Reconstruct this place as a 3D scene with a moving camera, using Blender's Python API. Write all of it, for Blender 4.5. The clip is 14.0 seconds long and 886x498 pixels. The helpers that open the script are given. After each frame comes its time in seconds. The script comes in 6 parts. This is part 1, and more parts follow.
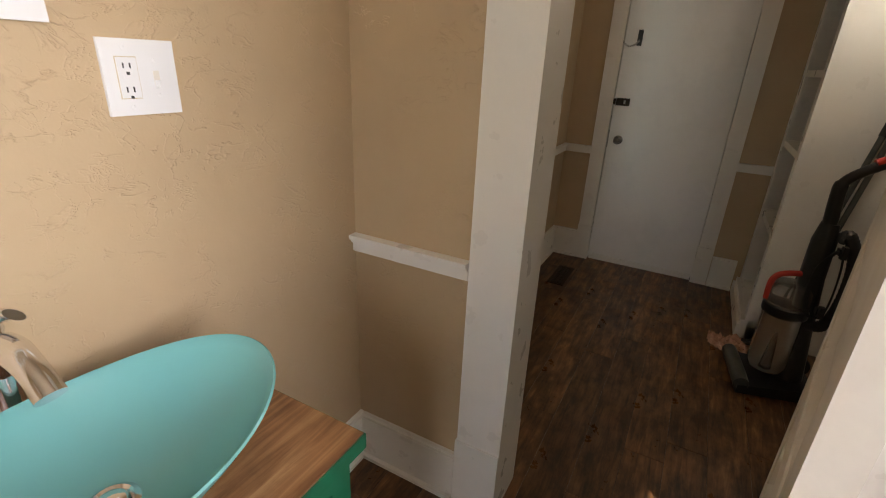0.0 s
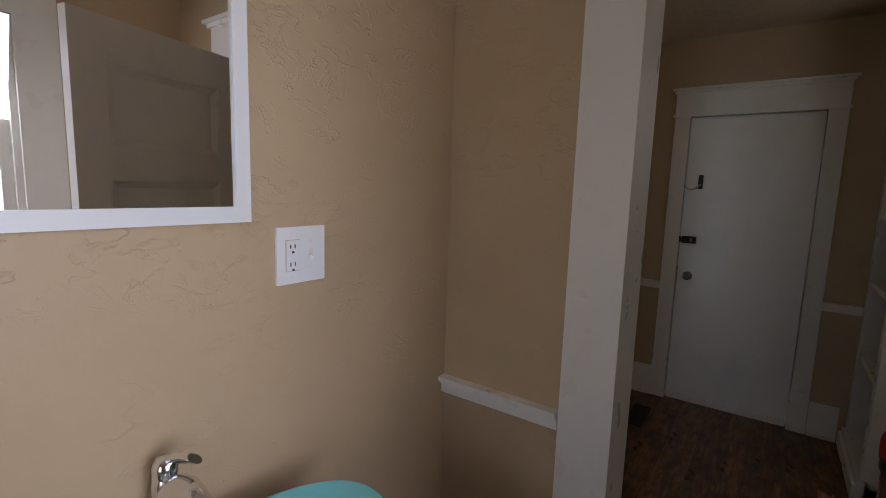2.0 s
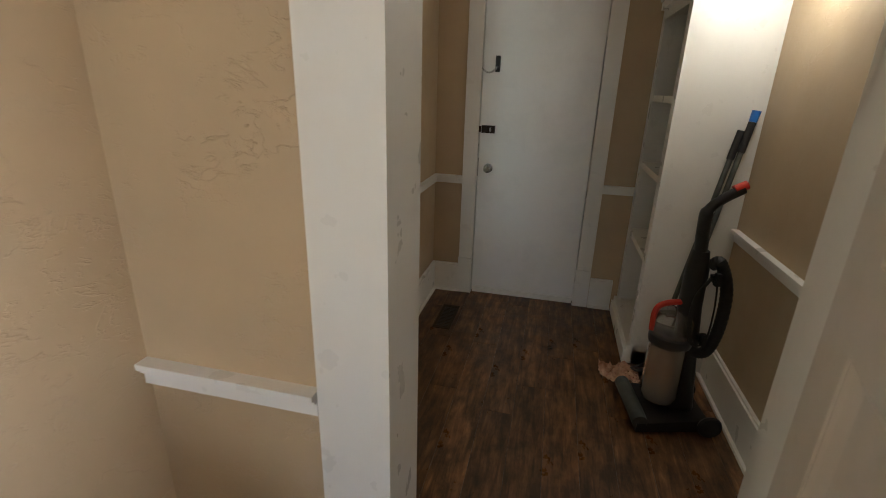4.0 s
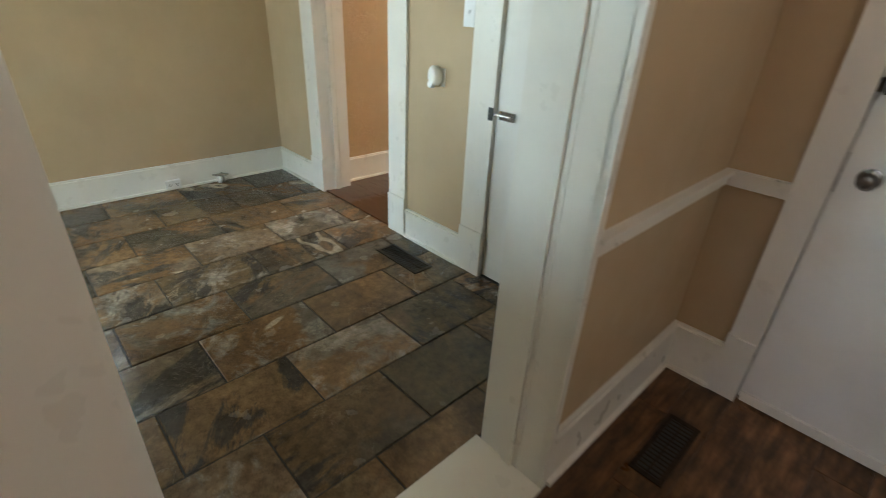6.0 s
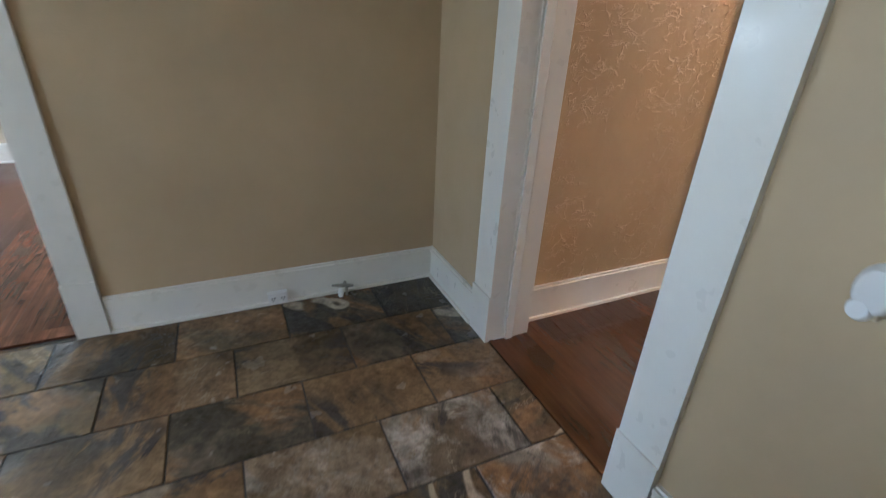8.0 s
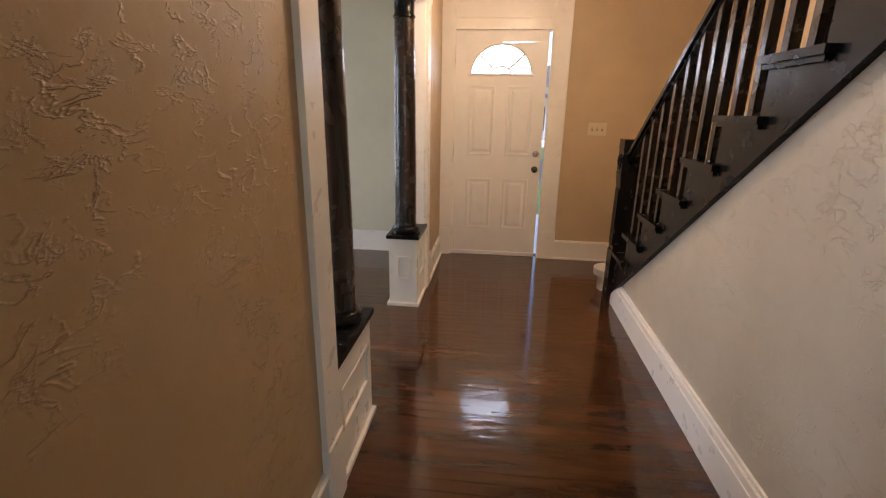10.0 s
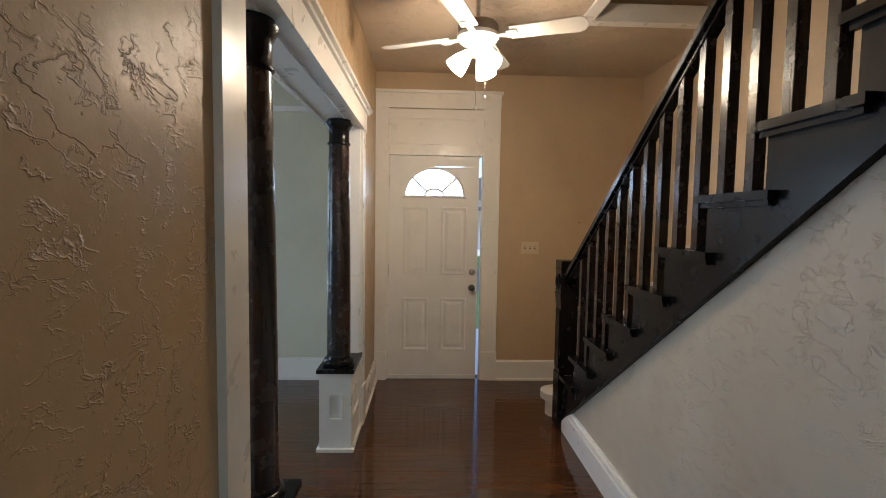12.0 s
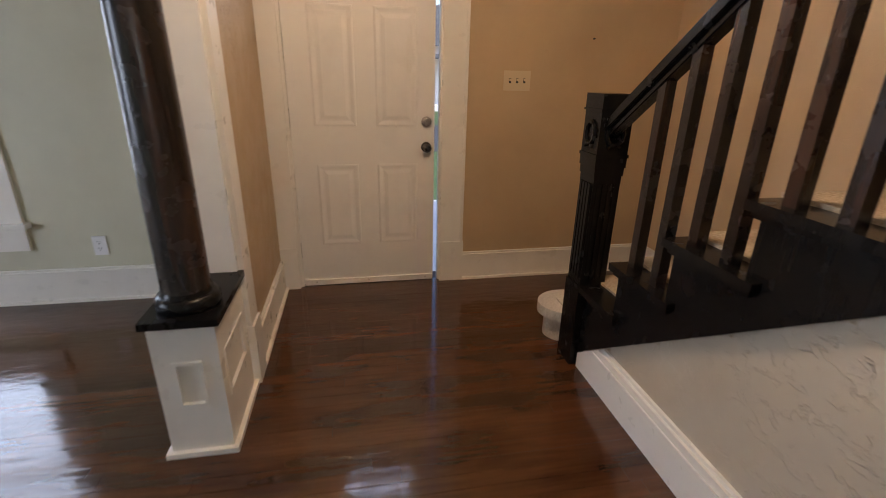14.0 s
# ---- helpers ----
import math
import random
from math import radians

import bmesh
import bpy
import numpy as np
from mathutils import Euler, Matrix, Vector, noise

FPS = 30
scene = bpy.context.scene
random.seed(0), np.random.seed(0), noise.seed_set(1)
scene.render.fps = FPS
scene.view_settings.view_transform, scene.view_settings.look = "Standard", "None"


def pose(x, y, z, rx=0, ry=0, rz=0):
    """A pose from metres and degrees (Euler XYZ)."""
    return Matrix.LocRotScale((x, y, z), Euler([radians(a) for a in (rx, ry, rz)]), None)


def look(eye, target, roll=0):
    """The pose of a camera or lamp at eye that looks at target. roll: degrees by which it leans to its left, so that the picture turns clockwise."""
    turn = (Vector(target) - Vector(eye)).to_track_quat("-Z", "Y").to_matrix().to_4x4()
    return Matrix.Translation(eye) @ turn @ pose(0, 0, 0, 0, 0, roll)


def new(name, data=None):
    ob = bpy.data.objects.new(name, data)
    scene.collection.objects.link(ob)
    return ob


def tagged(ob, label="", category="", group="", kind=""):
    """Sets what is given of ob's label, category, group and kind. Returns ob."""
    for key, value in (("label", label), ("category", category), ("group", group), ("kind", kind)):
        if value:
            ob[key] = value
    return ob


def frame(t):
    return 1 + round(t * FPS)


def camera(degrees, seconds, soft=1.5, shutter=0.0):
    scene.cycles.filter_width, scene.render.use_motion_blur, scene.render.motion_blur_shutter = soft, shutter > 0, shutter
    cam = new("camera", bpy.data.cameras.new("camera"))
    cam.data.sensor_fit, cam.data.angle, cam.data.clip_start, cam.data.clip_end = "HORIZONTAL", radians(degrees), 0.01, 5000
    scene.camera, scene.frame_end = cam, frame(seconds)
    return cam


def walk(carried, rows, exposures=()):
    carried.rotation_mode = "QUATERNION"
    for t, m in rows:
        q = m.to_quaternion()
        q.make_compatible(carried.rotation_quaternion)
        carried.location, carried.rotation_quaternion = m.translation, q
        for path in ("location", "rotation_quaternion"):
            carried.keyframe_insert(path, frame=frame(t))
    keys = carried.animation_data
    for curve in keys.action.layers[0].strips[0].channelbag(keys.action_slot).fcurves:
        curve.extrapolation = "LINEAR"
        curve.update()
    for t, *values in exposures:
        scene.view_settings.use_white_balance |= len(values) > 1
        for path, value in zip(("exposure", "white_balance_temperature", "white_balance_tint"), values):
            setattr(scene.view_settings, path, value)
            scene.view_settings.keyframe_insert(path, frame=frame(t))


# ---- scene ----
cam = camera(87.3, 14.0, soft=0.9, shutter=0.25)
PATH = [
    (0, (0.115, -1.3, 1.444), (-0.754, 0.339, 0.696), 2.6),
    (0.5, (0.098, -1.368, 1.476), (-0.817, 0.308, 0.881), 3.3),
    (1, (0.086, -1.415, 1.516), (-0.93, 0.25, 1.071), 2.8),
    (1.5, (0.077, -1.439, 1.548), (-1.053, 0.178, 1.222), 2.5),
    (2, (0.075, -1.442, 1.555), (-1.076, 0.172, 1.292), 1.8),
    (2.5, (0.057, -1.387, 1.546), (-0.806, 0.392, 1.24), 2.7),
    (3, (0.068, -1.283, 1.529), (-0.465, 0.598, 1.109), 1.7),
    (3.2, (0.054, -1.247, 1.518), (-0.387, 0.647, 1.05), 2.0),
    (5.3, (-0.006, 0.065, 1.446), (-0.449, 1.816, 0.586), 2.3),
    (5.5, (-0.062, 0.211, 1.4), (-0.817, 1.858, 0.554), 2.4),
    (6, (-0.333, 0.493, 1.373), (-1.596, 1.734, 0.444), 3.0),
    (6.5, (-0.731, 0.762, 1.338), (-2.169, 1.758, 0.368), 3.1),
    (7, (-1.129, 0.96, 1.335), (-2.684, 1.723, 0.336), 2.9),
    (7.5, (-1.522, 1.12, 1.437), (-3.136, 1.775, 0.455), 2.3),
    (8, (-1.917, 1.223, 1.434), (-3.536, 2.0, 0.554), 2.9),
    (8.5, (-2.343, 1.497, 1.433), (-3.792, 2.603, 0.61), 3.2),
    (9, (-2.673, 1.782, 1.445), (-3.753, 3.263, 0.645), 3.1),
    (9.2, (-2.803, 1.902, 1.437), (-3.652, 3.526, 0.635), 2.4),
    (11.3, (-3.156, 2.489, 1.551), (-3.121, 4.485, 1.423), 0.9),
    (11.5, (-3.166, 2.488, 1.56), (-3.117, 4.485, 1.465), 1.2),
    (12, (-3.14, 2.5, 1.557), (-3.066, 4.494, 1.431), 0.9),
    (12.5, (-3.116, 2.656, 1.475), (-2.998, 4.624, 1.143), 1.1),
    (13, (-3.156, 3.049, 1.406), (-2.982, 4.963, 0.851), 0.8),
    (13.5, (-3.147, 3.51, 1.344), (-2.944, 5.383, 0.672), 0.9),
    (14, (-3.132, 4.058, 1.328), (-2.777, 5.896, 0.624), 1.2),
]
EXPOSURE = [(0.0, 2.2, 6900, 13), (0.7, 1.75, 6300, 13), (1.0, 1.65, 6100, 14), (1.5, 1.2, 5800, 17), (2.0, 1.15, 5900, 17), (3.0, 1.6, 6100, 12), (5.3, 3.1, 6250, 8), (6.0, 2.9, 6200, 12), (6.5, 2.45, 6100, 15), (7.0, 2.15, 5800, 20), (7.9, 2.35, 5500, 22), (8.4, 2.25, 5600, 23), (9.2, 1.85, 6800, 30), (11.3, 0.60, 5950, 10), (12.5, 0.82, 5250, 10), (13.5, 1.05, 5100, 13), (14.0, 0.87, 6300, 20)]
walk(cam, [(t, look(eye, target, roll)) for t, eye, target, roll in PATH], EXPOSURE)

# ---- light ----
world = bpy.data.worlds.new("world")
scene.world = world
world.use_nodes = True
wn = world.node_tree.nodes
sky = wn.new("ShaderNodeTexSky")
sky.sky_type, sky.sun_disc = "NISHITA", False
sky.sun_elevation, sky.sun_rotation = radians(48), radians(150)
wn["Background"].inputs[1].default_value = 0.14
world.node_tree.links.new(sky.outputs[0], wn["Background"].inputs[0])
sun_data = bpy.data.lights.new("sun", "SUN")
sun_data.energy, sun_data.angle, sun_data.color = 2.0, radians(0.5), (1.0, 0.95, 0.88)
sun = new("sun", sun_data)
sun.matrix_world = look((12, -20, 30), (0, 0, 0))


def area(name, m, sx, sy, power, color=(1, 1, 1)):
    d = bpy.data.lights.new(name, "AREA")
    d.shape, d.size, d.size_y, d.energy, d.color = "RECTANGLE", sx, sy, power, color
    ob = new(name, d)
    ob.matrix_world = m
    return ob


def bulb(name, x, y, z, power, color, radius=0.05):
    d = bpy.data.lights.new(name, "POINT")
    d.energy, d.color, d.shadow_soft_size = power, color, radius
    ob = new(name, d)
    ob.location = (x, y, z)
    return ob


# daylight standing in window openings, seen or unseen, and lamps hanging in the rooms
COOL = (0.74, 0.87, 1.0)
area("bath_window_light", look((1.02, -1.25, 1.6), (-0.5, -1.1, 1.2)), 0.72, 1.2, 5.0, (0.95, 0.93, 0.98))
# fill lamp in the added south window, brightens the back hall
area("bath_south_fill", look((0.12, -2.97, 1.55), (0.1, 0, 1.0)), 0.66, 1.05, 1.6, (0.88, 0.95, 1.0))
area("kitchen_window_light", look((-2.2, -2.95, 1.65), (-3.0, 0, 1.0)), 1.6, 1.2, 8.5, (0.72, 1.0, 1.0))
area("dining_window_light", look((-7.82, 0.45, 1.25), (-5, 0.45, 0.8)), 0.85, 1.5, 30, (0.76, 0.98, 1.0))
area("dining_south_light", look((-6.2, -2.95, 1.5), (-6.2, 0, 0.9)), 1.6, 1.4, 12, (0.76, 0.98, 1.0))
area("living_window_light", look((-5.6, 7.08, 1.35), (-5.6, 4, 0.8)), 0.9, 1.55, 14, COOL)
area("fanlight_light", look((-3.065, 7.14, 1.92), (-3.065, 5.0, 1.25)), 0.58, 0.28, 2.6, COOL)
area("living_west_light", look((-7.82, 4.7, 1.4), (-5, 4.7, 0.9)), 1.4, 1.5, 27, COOL)
bulb("fan_bulb", -2.855, 5.25, 2.40, 20, (1.0, 0.70, 0.41), 0.07)
bulb("sconce_bulb", 0.80, 1.26, 2.0, 1.5, (1.0, 0.97, 0.88), 0.08)

# ---- materials ----


def base_mat(name, rough=0.5, metal=0.0, color=(0.5, 0.5, 0.5)):
    m = bpy.data.materials.new(name)
    m.use_nodes = True
    b = m.node_tree.nodes["Principled BSDF"]
    b.inputs["Base Color"].default_value = (*color, 1)
    b.inputs["Roughness"].default_value = rough
    b.inputs["Metallic"].default_value = metal
    return m, b


class Net:
    """Short hand for node trees."""

    def __init__(self, m, b):
        self.t, self.b = m.node_tree, b

    def add(self, kind, **values):
        n = self.t.nodes.new(kind)
        for key, v in values.items():
            n.inputs[key].default_value = v
        return n

    def link(self, a, b):
        self.t.links.new(a, b)

    def coords(self, scale=(1, 1, 1), offset=None):
        c = self.add("ShaderNodeTexCoord")
        mp = self.add("ShaderNodeMapping")
        mp.inputs["Scale"].default_value = scale
        self.link(c.outputs["Object"], mp.inputs["Vector"])
        if offset:
            self.link(offset, mp.inputs["Location"])
        return mp.outputs["Vector"]

    def noise(self, vec, scale, detail=3.0, rough=0.5, dist=0.0):
        n = self.add("ShaderNodeTexNoise", Scale=scale, Detail=detail, Roughness=rough, Distortion=dist)
        self.link(vec, n.inputs["Vector"])
        return n.outputs["Fac"]

    def ramp(self, fac, *stops):
        r = self.add("ShaderNodeValToRGB")
        e = r.color_ramp.elements
        e.remove(e[1])
        e[0].position = stops[0][0]
        for k, (p, c) in enumerate(stops):
            el = e.new(p) if k else e[0]
            el.color = (*c, 1) if isinstance(c, tuple) else (c, c, c, 1)
        self.link(fac, r.inputs["Fac"])
        return r.outputs["Color"]

    def mix(self, fac, a, b, kind="MIX"):
        n = self.t.nodes.new("ShaderNodeMix")
        n.data_type, n.blend_type = "RGBA", kind
        for sock, v in ((n.inputs[0], fac), (n.inputs[6], a), (n.inputs[7], b)):
            if isinstance(v, (int, float)):
                sock.default_value = v
            elif isinstance(v, tuple):
                sock.default_value = (*v, 1)
            else:
                self.link(v, sock)
        return n.outputs[2]

    def math(self, op, a, b=0.0):
        n = self.t.nodes.new("ShaderNodeMath")
        n.operation = op
        for sock, v in zip(n.inputs, (a, b)):
            if isinstance(v, (int, float)):
                sock.default_value = v
            else:
                self.link(v, sock)
        return n.outputs[0]

    def bump(self, height, strength, distance=0.01, chain=None):
        n = self.add("ShaderNodeBump", Strength=strength, Distance=distance)
        self.link(height, n.inputs["Height"])
        if chain:
            self.link(chain, n.inputs["Normal"])
        return n.outputs["Normal"]

    def color(self, c):
        self.link(c, self.b.inputs["Base Color"])

    def rough(self, c):
        self.link(c, self.b.inputs["Roughness"])

    def normal(self, c):
        self.link(c, self.b.inputs["Normal"])


def plaster(name, color, heavy=0.3, rough=0.55):
    """Hand-trowelled plaster under eggshell paint: soft swells, sparse raised trowel lips, fine roller stipple."""
    m, b = base_mat(name, rough)
    n = Net(m, b)
    v = n.coords()
    dark = tuple(c * 0.90 for c in color)
    light = tuple(min(1, c * 1.05) for c in color)
    n.color(n.ramp(n.noise(v, 1.7, 5, 0.6), (0.3, dark), (0.7, light)))
    strokes = n.noise(n.coords((1, 1, 1.9)), 8.5, 4, 0.58, 0.4)
    ridge = n.ramp(strokes, (0.462, 0.0), (0.485, 0.35), (0.497, 1.0), (0.506, 0.15), (0.512, 0.0))
    ledge = n.ramp(n.noise(n.coords((1.1, 1.1, 1)), 17.0, 4, 0.6, 0.4), (0.553, 0.0), (0.57, 0.45), (0.576, 0.0))
    where = n.ramp(n.noise(v, 1.9, 4, 0.6), (0.60 - 0.28 * heavy, 0.0), (0.72 - 0.28 * heavy, 1.0))
    broken = n.ramp(n.noise(v, 13.0, 3, 0.6), (0.44, 0.0), (0.54, 1.0))
    lip = n.mix(n.math("MULTIPLY", where, broken), (0, 0, 0), n.mix(1.0, ridge, ledge, "ADD"))
    scratch = n.ramp(n.noise(n.coords((2.2, 2.2, 7)), 3.0, 4, 0.6, 1.6), (0.496, 0.0), (0.5, 1.0), (0.504, 0.0))
    thin = n.mix(n.ramp(n.noise(v, 3.7, 2), (0.62, 0.0), (0.66, 1.0)), (0, 0, 0), scratch)
    h1 = n.bump(n.noise(v, 5.0, 3), 0.12 + heavy * 0.12, 0.02)
    h2 = n.bump(lip, max(0.05, 1.1 * heavy - 0.1), 0.0048, h1)
    h2 = n.bump(thin, 0.08 + heavy * 0.2, 0.002, h2)
    h3 = n.bump(n.noise(v, 140, 2), 0.12, 0.002, h2)
    n.normal(h3)
    n.rough(n.ramp(n.noise(v, 9, 3), (0.3, rough - 0.08), (0.7, rough + 0.08)))
    return m


def paint(name, color, rough=0.35, dirt=0.94, brush=0.12):
    """Brushed gloss paint, faintly stained."""
    m, b = base_mat(name, rough)
    n = Net(m, b)
    v = n.coords()
    body = n.ramp(n.noise(v, 3.1, 6, 0.65), (0.28, tuple(c * dirt for c in color)), (0.5, color))
    chips = n.ramp(n.noise(v, 21, 7, 0.72), (0.72, 0.0), (0.75, 0.35))
    n.color(n.mix(chips, body, tuple(c * 0.62 for c in color)))
    h1 = n.bump(n.noise(v, 22, 4), brush, 0.004)
    n.normal(n.bump(n.noise(n.coords((60, 60, 6)), 1.0, 2), 0.06, 0.002, h1))
    n.rough(n.ramp(n.noise(v, 12, 3), (0.3, rough - 0.07), (0.7, rough + 0.12)))
    return m


def plank(name, tones, rough=0.22, grain=(1.2, 22, 22), island=False, bump=0.12, coat=0.0, patches=(0.7, 1.0), across=(1, 1, 1), spread=(0.76, 1.18), drift=False):
    """Board floor: a tone a board, long grain, darker pores, scuffed varnish."""
    m, b = base_mat(name, rough)
    n = Net(m, b)
    rnd = n.add("ShaderNodeNewGeometry").outputs["Random Per Island"] if island else n.add("ShaderNodeObjectInfo").outputs["Random"]
    comb = n.add("ShaderNodeCombineXYZ")
    n.link(n.math("MULTIPLY", rnd, 37.0), comb.inputs[0])
    n.link(n.math("MULTIPLY", rnd, 91.0), comb.inputs[1])
    v = n.coords(grain, comb.outputs[0])
    g = n.noise(v, 2.2, 6, 0.65, 0.6)
    c1 = n.ramp(g, (0.3, tones[0]), (0.52, tones[1]), (0.72, tones[2]))
    tone = n.ramp(rnd, (0.0, spread[0]), (0.5, 0.97), (1.0, spread[1]))
    c2 = n.mix(1.0, c1, tone, "MULTIPLY")
    where = n.coords(across, comb.outputs[0])
    if drift:  # stain that drifts across the boards
        mp = n.add("ShaderNodeMapping")
        mp.inputs["Scale"].default_value = across
        n.link(n.add("ShaderNodeNewGeometry").outputs["Position"], mp.inputs["Vector"])
        where = mp.outputs["Vector"]
    blotch = n.ramp(n.noise(where, 3.5, 2.5 if drift else 6, 0.55 if drift else 0.62), (0.38, patches[0]), (0.6, patches[1]))
    n.color(n.mix(1.0, c2, blotch, "MULTIPLY"))
    n.rough(n.ramp(n.noise(n.coords(), 5.0, 5, 0.7), (0.3, rough * 0.6), (0.65, rough * 1.5)))
    h = n.bump(g, bump, 0.003)
    n.normal(n.bump(n.noise(n.coords((3, 9, 3)), 2.0, 2), 0.24 if drift else 0.14, 0.01, h))
    b.inputs["Coat Weight"].default_value = coat
    b.inputs["Coat Roughness"].default_value = 0.05
    return m


def slate_mat():
    """Cleft slate: brown, rust, grey-green and charcoal drifts that differ tile by tile."""
    m, b = base_mat("cleft_slate", 0.3)
    n = Net(m, b)
    rnd = n.add("ShaderNodeObjectInfo").outputs["Random"]
    comb = n.add("ShaderNodeCombineXYZ")
    for i, k in enumerate((53.0, 131.0, 17.0)):
        n.link(n.math("MULTIPLY", rnd, k), comb.inputs[i])
    turned = n.add("ShaderNodeMapping")
    spin = n.add("ShaderNodeCombineXYZ")
    n.link(n.math("MULTIPLY", rnd, 41.0), spin.inputs[2])
    n.link(spin.outputs[0], turned.inputs["Rotation"])
    n.link(n.coords((1, 1, 1), comb.outputs[0]), turned.inputs["Vector"])
    v = turned.outputs["Vector"]
    lay_mp = n.add("ShaderNodeMapping")
    lay_mp.inputs["Scale"].default_value = (1.0, 2.6, 1.0)
    n.link(v, lay_mp.inputs["Vector"])
    cleft = lay_mp.outputs["Vector"]

    def tint(k):
        f = n.math("FRACT", n.math("MULTIPLY", rnd, k))
        return n.ramp(f, (0.0, (0.058, 0.050, 0.037)), (0.2, (0.150, 0.088, 0.042)), (0.4, (0.088, 0.078, 0.050)),
                      (0.6, (0.195, 0.122, 0.062)), (0.8, (0.150, 0.138, 0.115)), (1.0, (0.085, 0.060, 0.036)))
    layers = n.noise(v, 1.35, 6, 0.58, 0.5)
    c = n.mix(n.ramp(layers, (0.47, 0.0), (0.515, 1.0)), tint(7.31), tint(23.7))
    rusty = n.math("MULTIPLY", n.ramp(n.noise(cleft, 1.3, 6, 0.62, 0.6), (0.50, 0.0), (0.60, 0.8)), n.ramp(n.math("FRACT", n.math("MULTIPLY", rnd, 5.3)), (0.45, 0.0), (0.55, 1.0)))
    c = n.mix(rusty, c, (0.20, 0.115, 0.055))
    flakes = n.noise(v, 6.0, 8, 0.7, 0.5)
    pale = n.math("MULTIPLY", n.ramp(flakes, (0.50, 0.0), (0.62, 0.8)), n.ramp(n.math("FRACT", n.math("MULTIPLY", rnd, 9.7)), (0.66, 0.0), (0.72, 1.0)))
    c = n.mix(pale, c, (0.30, 0.275, 0.24))
    sooty = n.math("MULTIPLY", n.ramp(n.noise(cleft, 2.2, 7, 0.66, 0.4), (0.50, 0.0), (0.56, 0.9)), n.ramp(n.noise(v, 1.1, 2), (0.45, 0.0), (0.53, 1.0)))
    c = n.mix(sooty, c, (0.045, 0.042, 0.040))
    slash = n.ramp(n.noise(cleft, 0.9, 3, 0.5, 0.3), (0.665, 0.0), (0.675, 0.8), (0.70, 0.8), (0.71, 0.0))
    c = n.mix(slash, c, (0.40, 0.34, 0.26))
    veins = n.ramp(n.noise(cleft, 1.6, 7, 0.66, 1.2), (0.492, 0.0), (0.5, 1.0), (0.508, 0.0))
    c = n.mix(n.math("MULTIPLY", n.math("MULTIPLY", veins, n.ramp(layers, (0.5, 0.0), (0.6, 1.0))), 0.5), c, (0.36, 0.30, 0.22))
    fine = n.ramp(n.noise(v, 24, 7, 0.75), (0.30, 0.5), (0.70, 1.45))
    c = n.mix(1.0, c, fine, "MULTIPLY")
    cloud = n.ramp(n.noise(v, 5.0, 5, 0.65), (0.30, 0.62), (0.70, 1.4))
    c = n.mix(1.0, c, cloud, "MULTIPLY")
    tone = n.ramp(n.math("FRACT", n.math("MULTIPLY", rnd, 13.7)), (0.0, 0.85), (0.5, 1.05), (1.0, 1.3))
    n.color(n.mix(1.0, c, tone, "MULTIPLY"))
    n.rough(n.ramp(n.noise(v, 8, 5), (0.3, 0.07), (0.7, 0.30)))
    h = n.bump(n.noise(cleft, 3.2, 8, 0.68, 0.8), 0.5, 0.012)
    h = n.bump(n.ramp(flakes, (0.42, 0.0), (0.43, 0.6), (0.53, 0.6), (0.55, 1.0)), 0.5, 0.003, h)
    n.normal(n.bump(n.noise(v, 40, 3), 0.25, 0.003, h))
    return m


def stained(name, c0, c1, rough=0.25):
    """Dark stained wood with the brown grain rubbed through."""
    m, b = base_mat(name, rough)
    n = Net(m, b)
    v = n.coords((9, 9, 0.8))
    n.color(n.ramp(n.noise(v, 2.0, 5, 0.6, 0.5), (0.45, c0), (0.75, c1)))
    n.rough(n.ramp(n.noise(n.coords(), 14, 4), (0.3, rough * 0.9), (0.7, rough * 1.2)))
    n.normal(n.bump(n.noise(v, 4.0, 4), 0.08, 0.002))
    return m


def speck(name, c0, c1, scale, rough=0.5, metal=0.0, bump=0.1):
    m, b = base_mat(name, rough, metal)
    n = Net(m, b)
    v = n.coords()
    n.color(n.ramp(n.noise(v, scale, 5, 0.6), (0.35, c0), (0.65, c1)))
    n.normal(n.bump(n.noise(v, scale * 3, 3), bump, 0.004))
    return m


def glow(name, color, strength):
    m, b = base_mat(name, 0.4, 0, color)
    b.inputs["Emission Color"].default_value = (*color, 1)
    b.inputs["Emission Strength"].default_value = strength
    return m


TAN = (0.52, 0.385, 0.235)
PLASTER = plaster("tan_plaster", TAN, 0.35)
PLASTER_BATH = plaster("tan_plaster_trowelled", TAN, 0.53, 0.5)
PLASTER_ROUGH = plaster("tan_plaster_heavy_trowel", (0.50, 0.348, 0.188), 0.80, 0.41)
PLASTER_SAGE = plaster("pale_sage_plaster", (0.60, 0.585, 0.45), 0.2)
PLASTER_PALE = plaster("pale_beige_plaster", (0.60, 0.50, 0.38), 0.2)
PLASTER_CREAM = plaster("cream_plaster", (0.53, 0.455, 0.345), 0.77, 0.5)
CEIL = plaster("ceiling_plaster", (0.55, 0.44, 0.31), 1.1, 0.6)
WHITE = paint("white_gloss_paint", (0.80, 0.77, 0.71), 0.32)
DOOR_WHITE = paint("white_door_paint", (0.80, 0.78, 0.74), 0.4, 0.92)
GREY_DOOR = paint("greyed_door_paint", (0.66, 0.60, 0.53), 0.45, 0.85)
BLACK = stained("black_stain", (0.007, 0.0068, 0.007), (0.011, 0.010, 0.009), 0.24)
BLACK.node_tree.nodes["Principled BSDF"].inputs["Specular IOR Level"].default_value = 0.22
UMBER = stained("worn_dark_stain", (0.013, 0.010, 0.009), (0.06, 0.028, 0.017), 0.25)
HALL_TONES = ((0.064, 0.0235, 0.009), (0.078, 0.030, 0.0115), (0.096, 0.039, 0.0155))
